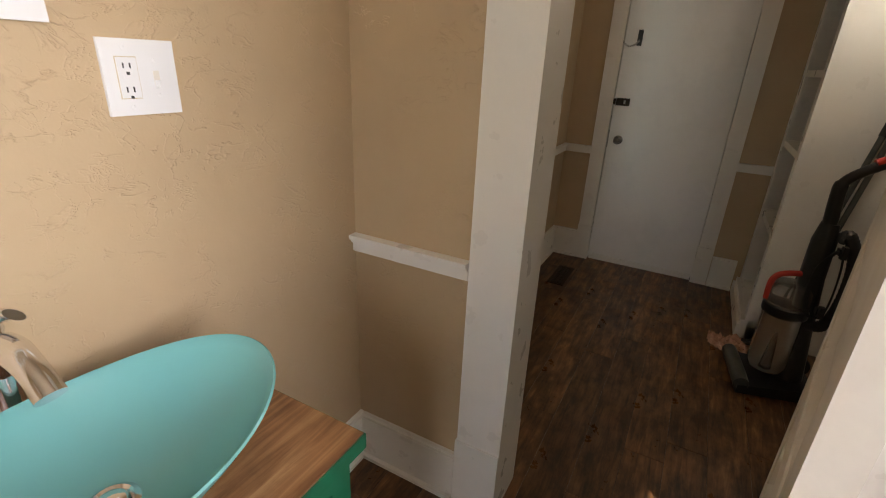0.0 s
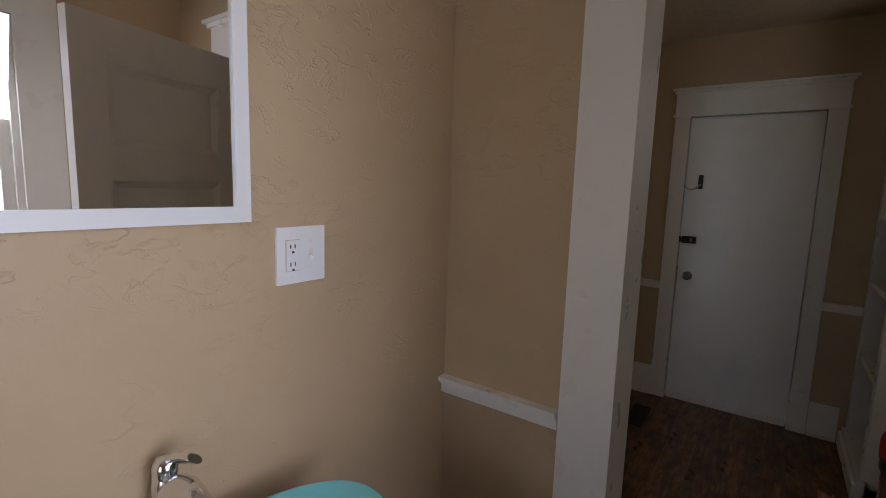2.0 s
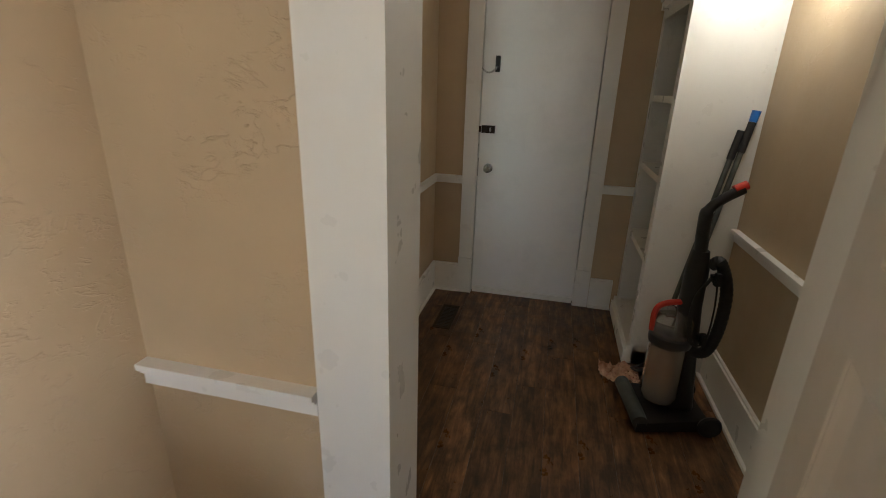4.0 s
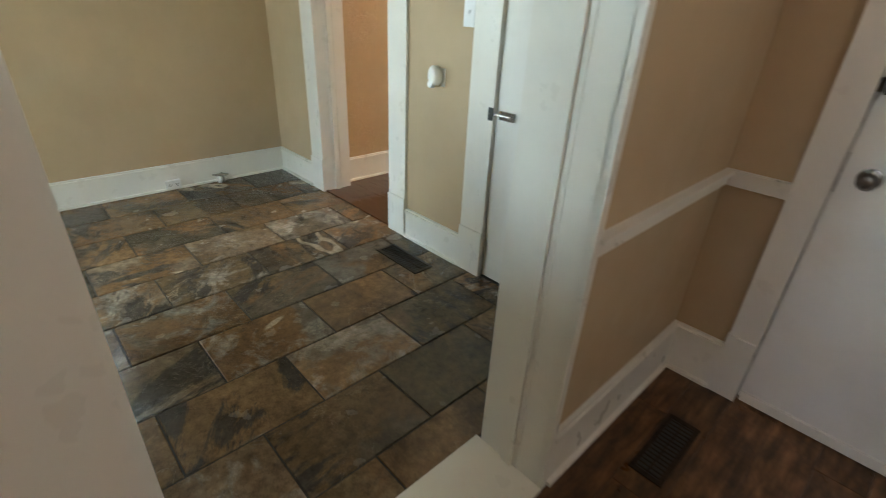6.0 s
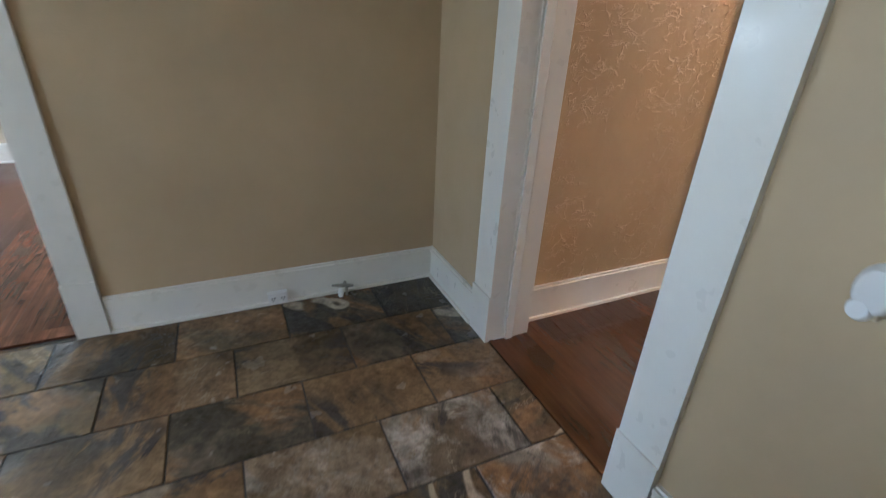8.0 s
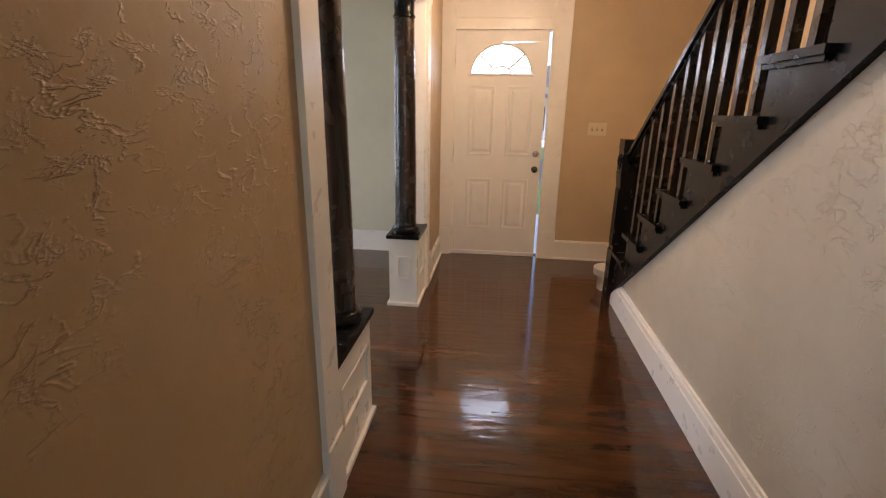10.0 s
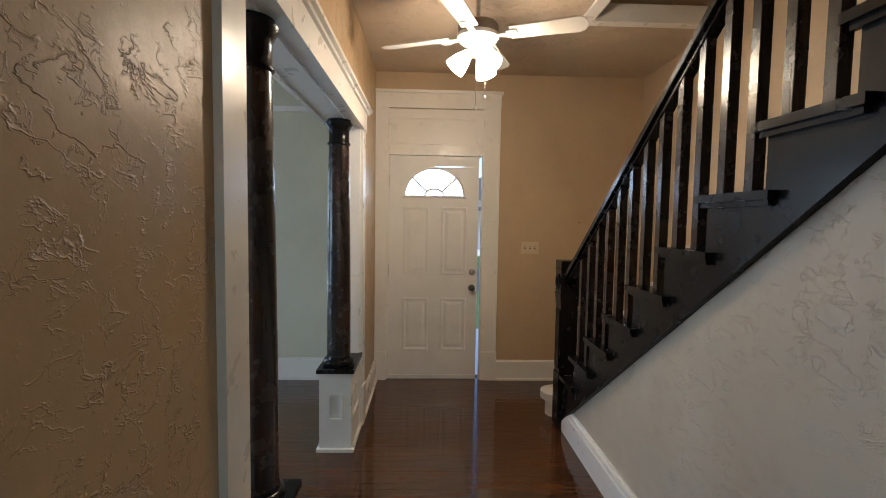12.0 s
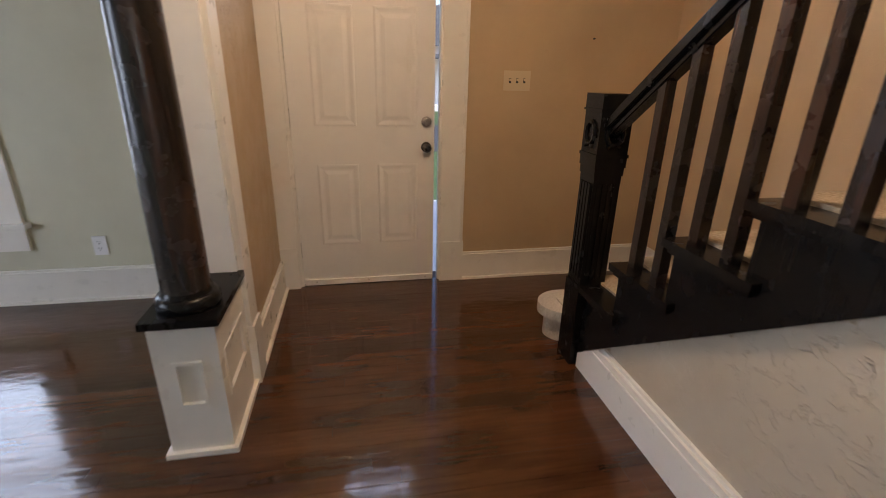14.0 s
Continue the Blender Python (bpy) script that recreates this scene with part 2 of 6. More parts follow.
HALL_WOOD = plank("varnished_oak_strip", HALL_TONES, 0.09, coat=0.3, patches=(0.60, 1.15), across=(0.55, 2.2, 1), spread=(0.90, 1.08), drift=True)
HALL_WOOD_FAR = plank("varnished_oak_strip_far", HALL_TONES, 0.09, island=True, coat=0.3, patches=(0.60, 1.15), across=(0.55, 2.2, 1), spread=(0.90, 1.08), drift=True)
DINING_WOOD = plank("red_varnished_strip", ((0.040, 0.013, 0.007), (0.072, 0.025, 0.013), (0.115, 0.043, 0.022)), 0.12, island=True, spread=(0.55, 1.4), patches=(0.6, 1.2))
DINING_WOOD.node_tree.nodes["Principled BSDF"].inputs["Specular IOR Level"].default_value = 0.22
MUD_WOOD = plank("rustic_vinyl_plank", ((0.038, 0.018, 0.007), (0.145, 0.066, 0.026), (0.25, 0.125, 0.052)), 0.34, (16, 1.8, 16), bump=0.3, patches=(0.4, 1.35), across=(3.5, 1.6, 1))
GROUT = speck("dark_grout", (0.02, 0.018, 0.016), (0.045, 0.04, 0.035), 30, 0.8)
JOINT = speck("dark_joint", (0.010, 0.006, 0.004), (0.02, 0.012, 0.008), 30, 0.6)
SLATE = slate_mat()
CARPET = speck("beige_pile", (0.42, 0.33, 0.22), (0.62, 0.52, 0.38), 90, 0.95, 0, 0.9)
WHITE_CARPET = speck("pale_pile", (0.6, 0.56, 0.5), (0.8, 0.77, 0.72), 90, 0.95, 0, 0.9)
TEAL = base_mat("aqua_glazed_glass", 0.24, 0, (0.15, 0.40, 0.39))[0]
CHROME = base_mat("chrome", 0.12, 1.0, (0.78, 0.78, 0.8))[0]
STEEL = speck("brushed_nickel", (0.35, 0.33, 0.3), (0.5, 0.48, 0.45), 60, 0.3, 1.0)
DARK_STEEL = speck("dark_satin_nickel", (0.12, 0.11, 0.10), (0.2, 0.185, 0.17), 60, 0.25, 1.0)
BRONZE = speck("dark_bronze", (0.022, 0.016, 0.011), (0.05, 0.035, 0.022), 50, 0.5, 0.6)
GREEN = paint("green_cabinet_paint", (0.008, 0.105, 0.05), 0.35)
COUNTER = plank("oak_laminate", ((0.13, 0.05, 0.018), (0.36, 0.17, 0.07), (0.56, 0.32, 0.15)), 0.35, (16, 1.2, 16), bump=0.05)
PLASTIC = base_mat("white_plastic", 0.35, 0, (0.82, 0.82, 0.82))[0]
IVORY = base_mat("ivory_plastic", 0.4, 0, (0.62, 0.52, 0.36))[0]
SLOT = base_mat("dark_slot", 0.6, 0, (0.03, 0.03, 0.03))[0]
RUBBER = speck("black_rubber", (0.012, 0.012, 0.013), (0.022, 0.022, 0.024), 40, 0.5)
VAC_BLACK = base_mat("vacuum_black_plastic", 0.3, 0, (0.016, 0.016, 0.018))[0]
VAC_GREY = speck("vacuum_grey_plastic", (0.05, 0.055, 0.05), (0.09, 0.095, 0.085), 12, 0.35)
VAC_RED = base_mat("vacuum_red_plastic", 0.3, 0, (0.55, 0.035, 0.02))[0]
SMOKY = base_mat("clear_bin_plastic", 0.08, 0, (0.75, 0.72, 0.7))[0]
SMOKY.node_tree.nodes["Principled BSDF"].inputs["Transmission Weight"].default_value = 0.85
DUST = speck("grey_dust", (0.10, 0.095, 0.088), (0.2, 0.19, 0.18), 14, 0.9)
BLUE = base_mat("blue_plastic", 0.35, 0, (0.02, 0.17, 0.6))[0]
RAG = speck("peach_cloth", (0.36, 0.18, 0.11), (0.62, 0.38, 0.26), 22, 0.9, 0, 0.5)
DARK_CLOTH = speck("dark_green_cloth", (0.005, 0.03, 0.026), (0.012, 0.06, 0.05), 25, 0.85)
MIRROR = base_mat("mirror_silver", 0.01, 1.0, (0.86, 0.87, 0.86))[0]
GLASS = base_mat("window_glass", 0.02, 0, (1, 1, 1))[0]
GLASS.node_tree.nodes["Principled BSDF"].inputs["Transmission Weight"].default_value = 1.0
GLASS.node_tree.nodes["Principled BSDF"].inputs["IOR"].default_value = 1.05
SHADE_GLOW = glow("lit_frosted_glass", (1.0, 0.86, 0.64), 20)
GLOBE_GLOW = glow("lit_opal_globe", (1.0, 0.97, 0.9), 3)
# taupe puts the shade on the fan's upper parts into their colour
FAN_SHADED = base_mat("fan_shaded_enamel", 0.4, 0, (0.36, 0.29, 0.22))[0]
FAN_WHITE = base_mat("fan_white_enamel", 0.35, 0, (0.78, 0.74, 0.66))[0]
GRASS = speck("grass", (0.05, 0.09, 0.03), (0.10, 0.15, 0.05), 3, 0.9)
ASPHALT = speck("asphalt", (0.05, 0.05, 0.05), (0.08, 0.08, 0.08), 8, 0.85)
SIDING = speck("white_siding", (0.72, 0.72, 0.72), (0.82, 0.82, 0.8), 2, 0.6)
ROOF = speck("grey_shingle", (0.10, 0.10, 0.11), (0.2, 0.2, 0.21), 9, 0.85)
LEAF = speck("leaf_green", (0.03, 0.07, 0.02), (0.09, 0.15, 0.05), 5, 0.7)
BARK = speck("bark", (0.06, 0.045, 0.03), (0.14, 0.11, 0.08), 12, 0.9)

# ---- builders ----


def bx(bm, x0, x1, y0, y1, z0, z1):
    x0, x1, y0, y1, z0, z1 = min(x0, x1), max(x0, x1), min(y0, y1), max(y0, y1), min(z0, z1), max(z0, z1)
    v = [bm.verts.new((x, y, z)) for x in (x0, x1) for y in (y0, y1) for z in (z0, z1)]
    for f in ((0, 1, 3, 2), (4, 6, 7, 5), (0, 4, 5, 1), (2, 3, 7, 6), (0, 2, 6, 4), (1, 5, 7, 3)):
        bm.faces.new([v[i] for i in f])


def part(name, bm, material, parent=None, label="", smooth=False, bevel=0.0):
    if bevel:
        bmesh.ops.bevel(bm, geom=[e for e in bm.edges if e.is_manifold and e.calc_face_angle(0) > 0.6], offset=bevel, segments=2, affect="EDGES", clamp_overlap=True)
    bmesh.ops.recalc_face_normals(bm, faces=bm.faces)
    me = bpy.data.meshes.new(name)
    bm.to_mesh(me)
    bm.free()
    if smooth:
        me.shade_smooth()
        me.set_sharp_from_angle(angle=radians(42))
    me.materials.append(material)
    ob = new(name, me)
    if parent:
        ob.parent = parent
    if label:
        tagged(ob, label)
    return ob


def boxes(name, material, *bs, parent=None, label="", bevel=0.0):
    bm = bmesh.new()
    for b in bs:
        bx(bm, *b)
    return part(name, bm, material, parent, label, bevel=bevel)


def thing(name, label, category, x=0.0, y=0.0, z=0.0, group="", kind=""):
    ob = new(name)
    ob.location = (x, y, z)
    return tagged(ob, label, category, group, kind)


def lathe(bm, profile, x=0.0, y=0.0, seg=24, close=True, axis=None):
    """A turned shape round a vertical axis at x, y, from (radius, height) pairs."""
    rings = [[bm.verts.new((x + r * math.cos(2 * math.pi * i / seg), y + r * math.sin(2 * math.pi * i / seg), z)) for i in range(seg)] for r, z in profile]
    for a, b in zip(rings, rings[1:]):
        for i in range(seg):
            j = (i + 1) % seg
            bm.faces.new((a[i], a[j], b[j], b[i]))
    if close:
        bm.faces.new(rings[0][::-1])
        bm.faces.new(rings[-1])
    if axis:
        bmesh.ops.transform(bm, matrix=axis, verts=[v for r in rings for v in r])


def tube(bm, pts, radius, seg=10, flat=1.0):
    """A round bar along a line of points."""
    pts = [Vector(p) for p in pts]
    rings, up = [], None
    for i, p in enumerate(pts):
        d = (pts[min(i + 1, len(pts) - 1)] - pts[max(i - 1, 0)]).normalized()
        if up is None:
            up = d.orthogonal().normalized()
        side = d.cross(up).normalized()
        up = side.cross(d).normalized()
        r = radius[i] if isinstance(radius, (list, tuple)) else radius
        rings.append([bm.verts.new(p + r * (math.cos(2 * math.pi * k / seg) * side + flat * math.sin(2 * math.pi * k / seg) * up)) for k in range(seg)])
    for a, b in zip(rings, rings[1:]):
        for i in range(seg):
            j = (i + 1) % seg
            bm.faces.new((a[i], a[j], b[j], b[i]))
    bm.faces.new(rings[0][::-1])
    bm.faces.new(rings[-1])


def curve_pts(ctrl, n=16):
    """Points along a smooth line through the given ones."""
    c = [Vector(p) for p in ctrl]
    c = [2 * c[0] - c[1], *c, 2 * c[-1] - c[-2]]
    out = []
    for i in range(1, len(c) - 2):
        for k in range(n):
            t = k / n
            a, b, d, e = c[i - 1], c[i], c[i + 1], c[i + 2]
            out.append(0.5 * ((2 * b) + (d - a) * t + (2 * a - 5 * b + 4 * d - e) * t * t + (3 * b - a - 3 * d + e) * t ** 3))
    out.append(c[-2])
    return out


def prism(bm, outline, axis, c0, c1):
    """A flat outline pushed through from c0 to c1 along axis; outline in the other two coordinates, in order."""
    def at(u, v, c):
        return {"x": (c, u, v), "y": (u, c, v), "z": (u, v, c)}[axis]
    a = [bm.verts.new(at(u, v, c0)) for u, v in outline]
    b = [bm.verts.new(at(u, v, c1)) for u, v in outline]
    bm.faces.new(a)
    bm.faces.new(b[::-1])
    for i in range(len(a)):
        j = (i + 1) % len(a)
        bm.faces.new((a[i], b[i], b[j], a[j]))


def face_box(bm, axis, f, d, u0, u1, n0, n1, z0, z1):
    """A box on a wall face: u along the wall, n out from it."""
    if axis == "x":
        bx(bm, u0, u1, f + d * n0, f + d * n1, z0, z1)
    else:
        bx(bm, f + d * n0, f + d * n1, u0, u1, z0, z1)


def wall(name, axis, c0, c1, a, b, top, openings=(), material=None, base=0.0):
    """A wall along axis from a to b, between c0 and c1 in thickness, with openings (from, to, low, high)."""
    bm = bmesh.new()

    def put(u0, u1, z0, z1):
        if u1 - u0 < 1e-4 or z1 - z0 < 1e-4:
            return
        if axis == "x":
            bx(bm, u0, u1, c0, c1, z0, z1)
        else:
            bx(bm, c0, c1, u0, u1, z0, z1)

    u = a
    for o0, o1, z0, z1 in sorted(openings):
        put(u, o0, base, top)
        put(o0, o1, base, z0)
        put(o0, o1, z1, top)
        u = o1
    put(u, b, base, top)
    return tagged(part(name, bm, material or PLASTER), kind="structure")


def baseboard(axis, f, d, a, b, h=0.195):
    bm = bmesh.new()
    face_box(bm, axis, f, d, a, b, 0.0, 0.018, 0.0, h - 0.03)
    face_box(bm, axis, f, d, a, b, 0.0, 0.024, h - 0.03, h - 0.012)
    face_box(bm, axis, f, d, a, b, 0.0, 0.014, h - 0.012, h)
    face_box(bm, axis, f, d, a, b, 0.018, 0.034, 0.0, 0.016)
    return tagged(part("baseboard", bm, WHITE, bevel=0.003), "white painted wooden baseboard with a moulded top", kind="structure")


def chair_rail(axis, f, d, a, b, z=0.885):
    bm = bmesh.new()
    face_box(bm, axis, f, d, a, b, 0.0, 0.015, z - 0.042, z - 0.010)
    face_box(bm, axis, f, d, a, b, 0.0, 0.024, z - 0.010, z + 0.002)
    face_box(bm, axis, f, d, a, b, 0.0, 0.034, z + 0.002, z + 0.016)
    return tagged(part("trim", bm, WHITE, bevel=0.003), "white painted chair rail", kind="structure")


def casing(axis, f, d, a, b, top, w=0.13, sides=(True, True), head=0.16, plinth=0.28, cap=True):
    """Flat casings round an opening from a to b, with plinth blocks and a capped head."""
    bm = bmesh.new()
    for on, u0, u1 in ((sides[0], a - w, a), (sides[1], b, b + w)):
        if not on:
            continue
        zb = plinth if plinth else 0.0
        if plinth:
            face_box(bm, axis, f, d, u0 - 0.004, u1, 0.0, 0.028, 0.0, plinth)
        face_box(bm, axis, f, d, u0, u1, 0.0, 0.020, zb, top)
    if head:
        h0, h1 = a - (w if sides[0] else 0), b + (w if sides[1] else 0)
        face_box(bm, axis, f, d, h0 - 0.012, h1 + 0.012, 0.0, 0.032, top, top + 0.018)
        face_box(bm, axis, f, d, h0, h1, 0.0, 0.022, top + 0.018, top + head)
        if cap:
            face_box(bm, axis, f, d, h0 - 0.012, h1 + 0.012, 0.0, 0.036, top + head, top + head + 0.018)
            face_box(bm, axis, f, d, h0 - 0.026, h1 + 0.026, 0.0, 0.052, top + head + 0.018, top + head + 0.034)
    return tagged(part("trim", bm, WHITE, bevel=0.002), "white painted wooden casing round the opening", kind="structure")


def jamb(axis, c0, c1, a, b, top, sides=(True, True), stop=True):
    """The wooden lining of an opening through a wall between c0 and c1."""
    bm = bmesh.new()
    t = 0.02
    lo, hi = min(c0, c1) - 0.003, max(c0, c1) + 0.003
    mid = (lo + hi) / 2

    def put(u0, u1, n0, n1, z0, z1):
        if axis == "x":
            bx(bm, u0, u1, n0, n1, z0, z1)
        else:
            bx(bm, n0, n1, u0, u1, z0, z1)

    for on, u, s in ((sides[0], a, 1), (sides[1], b, -1)):
        if on:
            put(u, u + s * t, lo, hi, 0, top)
            if stop:
                put(u + s * t, u + s * (t + 0.012), mid - 0.02, mid + 0.02, 0, top - t)
                for n0 in (mid - 0.033, mid + 0.030):
                    put(u + s * t, u + s * (t + 0.003), n0, n0 + 0.009, 0, top - t)
    put(a, b, lo, hi, top - t, top)
    return tagged(part("trim", bm, WHITE, bevel=0.002), "white painted door jamb", kind="structure")


def moulded(bm, x0, x1, z0, z1, profile):
    """A rectangular panel whose edge steps inwards along a profile of (inset, depth), closed in the middle."""
    rings = [[bm.verts.new((x, y, z)) for x, z in ((x0 + o, z0 + o), (x1 - o, z0 + o), (x1 - o, z1 - o), (x0 + o, z1 - o))] for o, y in profile]
    for p, q in zip(rings, rings[1:]):
        for i in range(4):
            j = (i + 1) % 4
            bm.faces.new((p[i], p[j], q[j], q[i]))
    bm.faces.new(rings[-1])


def panel_door(name, w, h, rows, stile, material, label, t=0.038, panel_depth=0.012):
    """A stile-and-rail door with flat sunk panels; origin at its hinge foot, leaf along +x, face towards -y."""
    top = thing(name, label, "door", kind="structure")
    for x0, x1 in ((0, stile), (w - stile, w)):
        boxes("stile", material, (x0, x1, 0, t, 0.01, h), parent=top, bevel=0.002)
    zs = [0.01] + [z for r in rows for z in r] + [h]
    for z0, z1 in zip(zs[::2], zs[1::2]):
        boxes("rail", material, (stile, w - stile, 0, t, z0, z1), parent=top, bevel=0.002)
    for z0, z1 in rows:
        bm = bmesh.new()
        p = panel_depth
        moulded(bm, stile, w - stile, z0, z1, [(0, 0.003), (0.006, 0.003), (0.012, p * 0.45), (0.030, p), (0.034, p)])
        moulded(bm, stile, w - stile, z0, z1, [(0, t - 0.003), (0.006, t - 0.003), (0.012, t - p * 0.45), (0.030, t - p), (0.034, t - p)])
        part("panel", bm, material, top)
    return top


def knob(parent, x, y, z, d, material=None, r=0.026, name="door_knob"):
    """A round knob on a rose that stands out from a face towards d along y."""
    bm = bmesh.new()
    prof = [(0.032, 0.0), (0.032, 0.006), (0.012, 0.010), (0.012, 0.03), (r, 0.038), (r * 1.05, 0.05), (r * 0.7, 0.062), (0.004, 0.064)]
    lathe(bm, prof, seg=20, axis=Matrix.Translation((x, y, z)) @ Matrix.Rotation(radians(90 if d < 0 else -90), 4, "X"))
    return part(name, bm, material or DARK_STEEL, parent, smooth=True)


def plate(name, label, category, axis, f, d, u, z, w, h, material, toggles=(), sockets=()):
    """A wall plate with toggles (offsets along the wall) and pairs of sockets (offset, height)."""
    top = thing(name, label, category)
    bm = bmesh.new()
    face_box(bm, axis, f, d, u - w / 2, u + w / 2, 0.0005, 0.007, z - h / 2, z + h / 2)
    part("cover", bm, material, top, bevel=0.002)
    for o in toggles:
        bm = bmesh.new()
        face_box(bm, axis, f, d, u + o - 0.005, u + o + 0.005, 0.005, 0.016, z - 0.002, z + 0.012)
        part("toggle", bm, material, top, bevel=0.001)
        bm = bmesh.new()
        face_box(bm, axis, f, d, u + o - 0.007, u + o + 0.007, 0.007, 0.0078, z - 0.014, z + 0.014)
        part("slot", bm, SLOT if material is IVORY else material, top)
    for o, dz in sockets:
        bm = bmesh.new()
        face_box(bm, axis, f, d, u + o - 0.016, u + o + 0.016, 0.006, 0.009, z + dz - 0.015, z + dz + 0.015)
        part("socket", bm, material, top, bevel=0.002)
        bm = bmesh.new()
        for du in (-0.007, 0.007):
            face_box(bm, axis, f, d, u + o + du - 0.0013, u + o + du + 0.0013, 0.009, 0.0098, z + dz, z + dz + 0.009)
        face_box(bm, axis, f, d, u + o - 0.0025, u + o + 0.0025, 0.009, 0.0098, z + dz - 0.010, z + dz - 0.005)
        part("slots", bm, SLOT, top)
    return top


def register(label, x0, x1, y0, y1, along="x"):
    """A bronze floor register: a rim and rows of bars over a dark pit."""
    top = thing("floor_register", label, "floor vent")
    rim = 0.018
    boxes("frame", BRONZE, (x0, x1, y0, y0 + rim, 0.002, 0.007), (x0, x1, y1 - rim, y1, 0.002, 0.007), (x0, x0 + rim, y0 + rim, y1 - rim, 0.002, 0.007), (x1 - rim, x1, y0 + rim, y1 - rim, 0.002, 0.007), parent=top, bevel=0.0015)
    boxes("pit", SLOT, (x0 + rim, x1 - rim, y0 + rim, y1 - rim, 0.0015, 0.003), parent=top)
    span = (x0 + rim, x1 - rim) if along == "x" else (y0 + rim, y1 - rim)
    count = 15
    for i in range(count):
        c = span[0] + (span[1] - span[0]) * (i + 0.5) / count
        b = (c - 0.002, c + 0.002, y0 + rim, y1 - rim, 0.003, 0.0058) if along == "x" else (x0 + rim, x1 - rim, c - 0.002, c + 0.002, 0.003, 0.0058)
        boxes("bar", BRONZE, b, parent=top)
    mid = (y0 + y1) / 2 if along == "x" else (x0 + x1) / 2
    b = (span[0], span[1], mid - 0.004, mid + 0.004, 0.003, 0.0065) if along == "x" else (mid - 0.004, mid + 0.004, span[0], span[1], 0.003, 0.0065)
    boxes("bar", BRONZE, b, parent=top)
    return top


def sash_window(name, axis, c0, c1, a, b, low, high, d, label, meet=None):
    """A double-hung window in the wall between c0 and c1; d points into the room."""
    top = thing(name, label, "window", kind="structure")
    inner = c1 if d * (c1 - c0) > 0 else c0
    outer = c0 if inner == c1 else c1
    meet = meet or (low + high) / 2
    mid = (inner + outer) / 2

    def put(nm, material, *bs, bevel=0.002):
        bm = bmesh.new()
        for u0, u1, n0, n1, z0, z1 in bs:
            if axis == "x":
                bx(bm, u0, u1, n0, n1, z0, z1)
            else:
                bx(bm, n0, n1, u0, u1, z0, z1)
        return part(nm, bm, material, top, bevel=bevel)

    put("window_frame", WHITE, (a, a + 0.025, c0, c1, low, high), (b - 0.025, b, c0, c1, low, high), (a, b, c0, c1, low, low + 0.025), (a, b, c0, c1, high - 0.025, high))
    s = 0.042
    for z0, z1, n in ((low + 0.025, meet + 0.02, mid + d * 0.022), (meet - 0.02, high - 0.025, mid - d * 0.022)):
        n0, n1 = n - 0.017, n + 0.017
        put("sash", WHITE, (a + 0.025, a + 0.025 + s, n0, n1, z0, z1), (b - 0.025 - s, b - 0.025, n0, n1, z0, z1), (a + 0.025 + s, b - 0.025 - s, n0, n1, z0, z0 + s), (a + 0.025 + s, b - 0.025 - s, n0, n1, z1 - s, z1))
        p = put("pane", GLASS, (a + 0.025 + s, b - 0.025 - s, n - 0.002, n + 0.002, z0 + s, z1 - s), bevel=0)
        p.visible_shadow = False
    f = inner
    bm = bmesh.new()
    w = 0.15
    face_box(bm, axis, f, d, a - w, a, 0, 0.02, low, high)
    face_box(bm, axis, f, d, b, b + w, 0, 0.02, low, high)
    face_box(bm, axis, f, d, a - w, b + w, 0, 0.022, high, high + 0.16)
    face_box(bm, axis, f, d, a - w - 0.02, b + w + 0.02, 0, 0.045, high + 0.16, high + 0.185)
    part("window_casing", bm, WHITE, top, bevel=0.002)
    bm = bmesh.new()
    face_box(bm, axis, f, d, a - w - 0.03, b + w + 0.03, 0, 0.06, low - 0.028, low)
    part("window_sill", bm, WHITE, top, bevel=0.004)
    bm = bmesh.new()
    face_box(bm, axis, f, d, a - w, b + w, 0, 0.02, low - 0.165, low - 0.028)
    part("apron", bm, WHITE, top, bevel=0.002)
    return top

# ---- plan ----
MUD_TOP, HALL_TOP = 2.65, 2.93
MUD_W, MUD_N, MUD_E, MUD_S = -0.80, 2.375, 0.97, -0.03
BATH_W, BATH_N = -0.80, -0.185
TILE_N, TILE_E, TILE_W, TILE_S = 2.275, -1.036, -4.26, 0.33
HALL_S, HALL_W, FRONT = 2.48, -3.625, 6.95
STAIR, HALL_E = -2.083, -1.09
FAR_W, FAR_S = -7.71, -2.9

tagged(boxes("floor_mud", JOINT, (-0.93, 1.1, -3.0, 2.5, -0.1, -0.004)), "dark subfloor under the planks", kind="structure")
tagged(boxes("floor_tile", GROUT, (-4.33, -0.93, -3.0, 2.42, -0.1, -0.005)), "dark grout bed of the slate floor", kind="structure")
tagged(boxes("floor_hall", JOINT, (-7.9, -1.0, 2.42, 7.1, -0.1, -0.004)), "dark subfloor under the oak strips", kind="structure")
tagged(boxes("floor_dining", JOINT, (-7.9, -4.33, -3.0, 2.42, -0.1, -0.004)), "dark subfloor under the red strips", kind="structure")

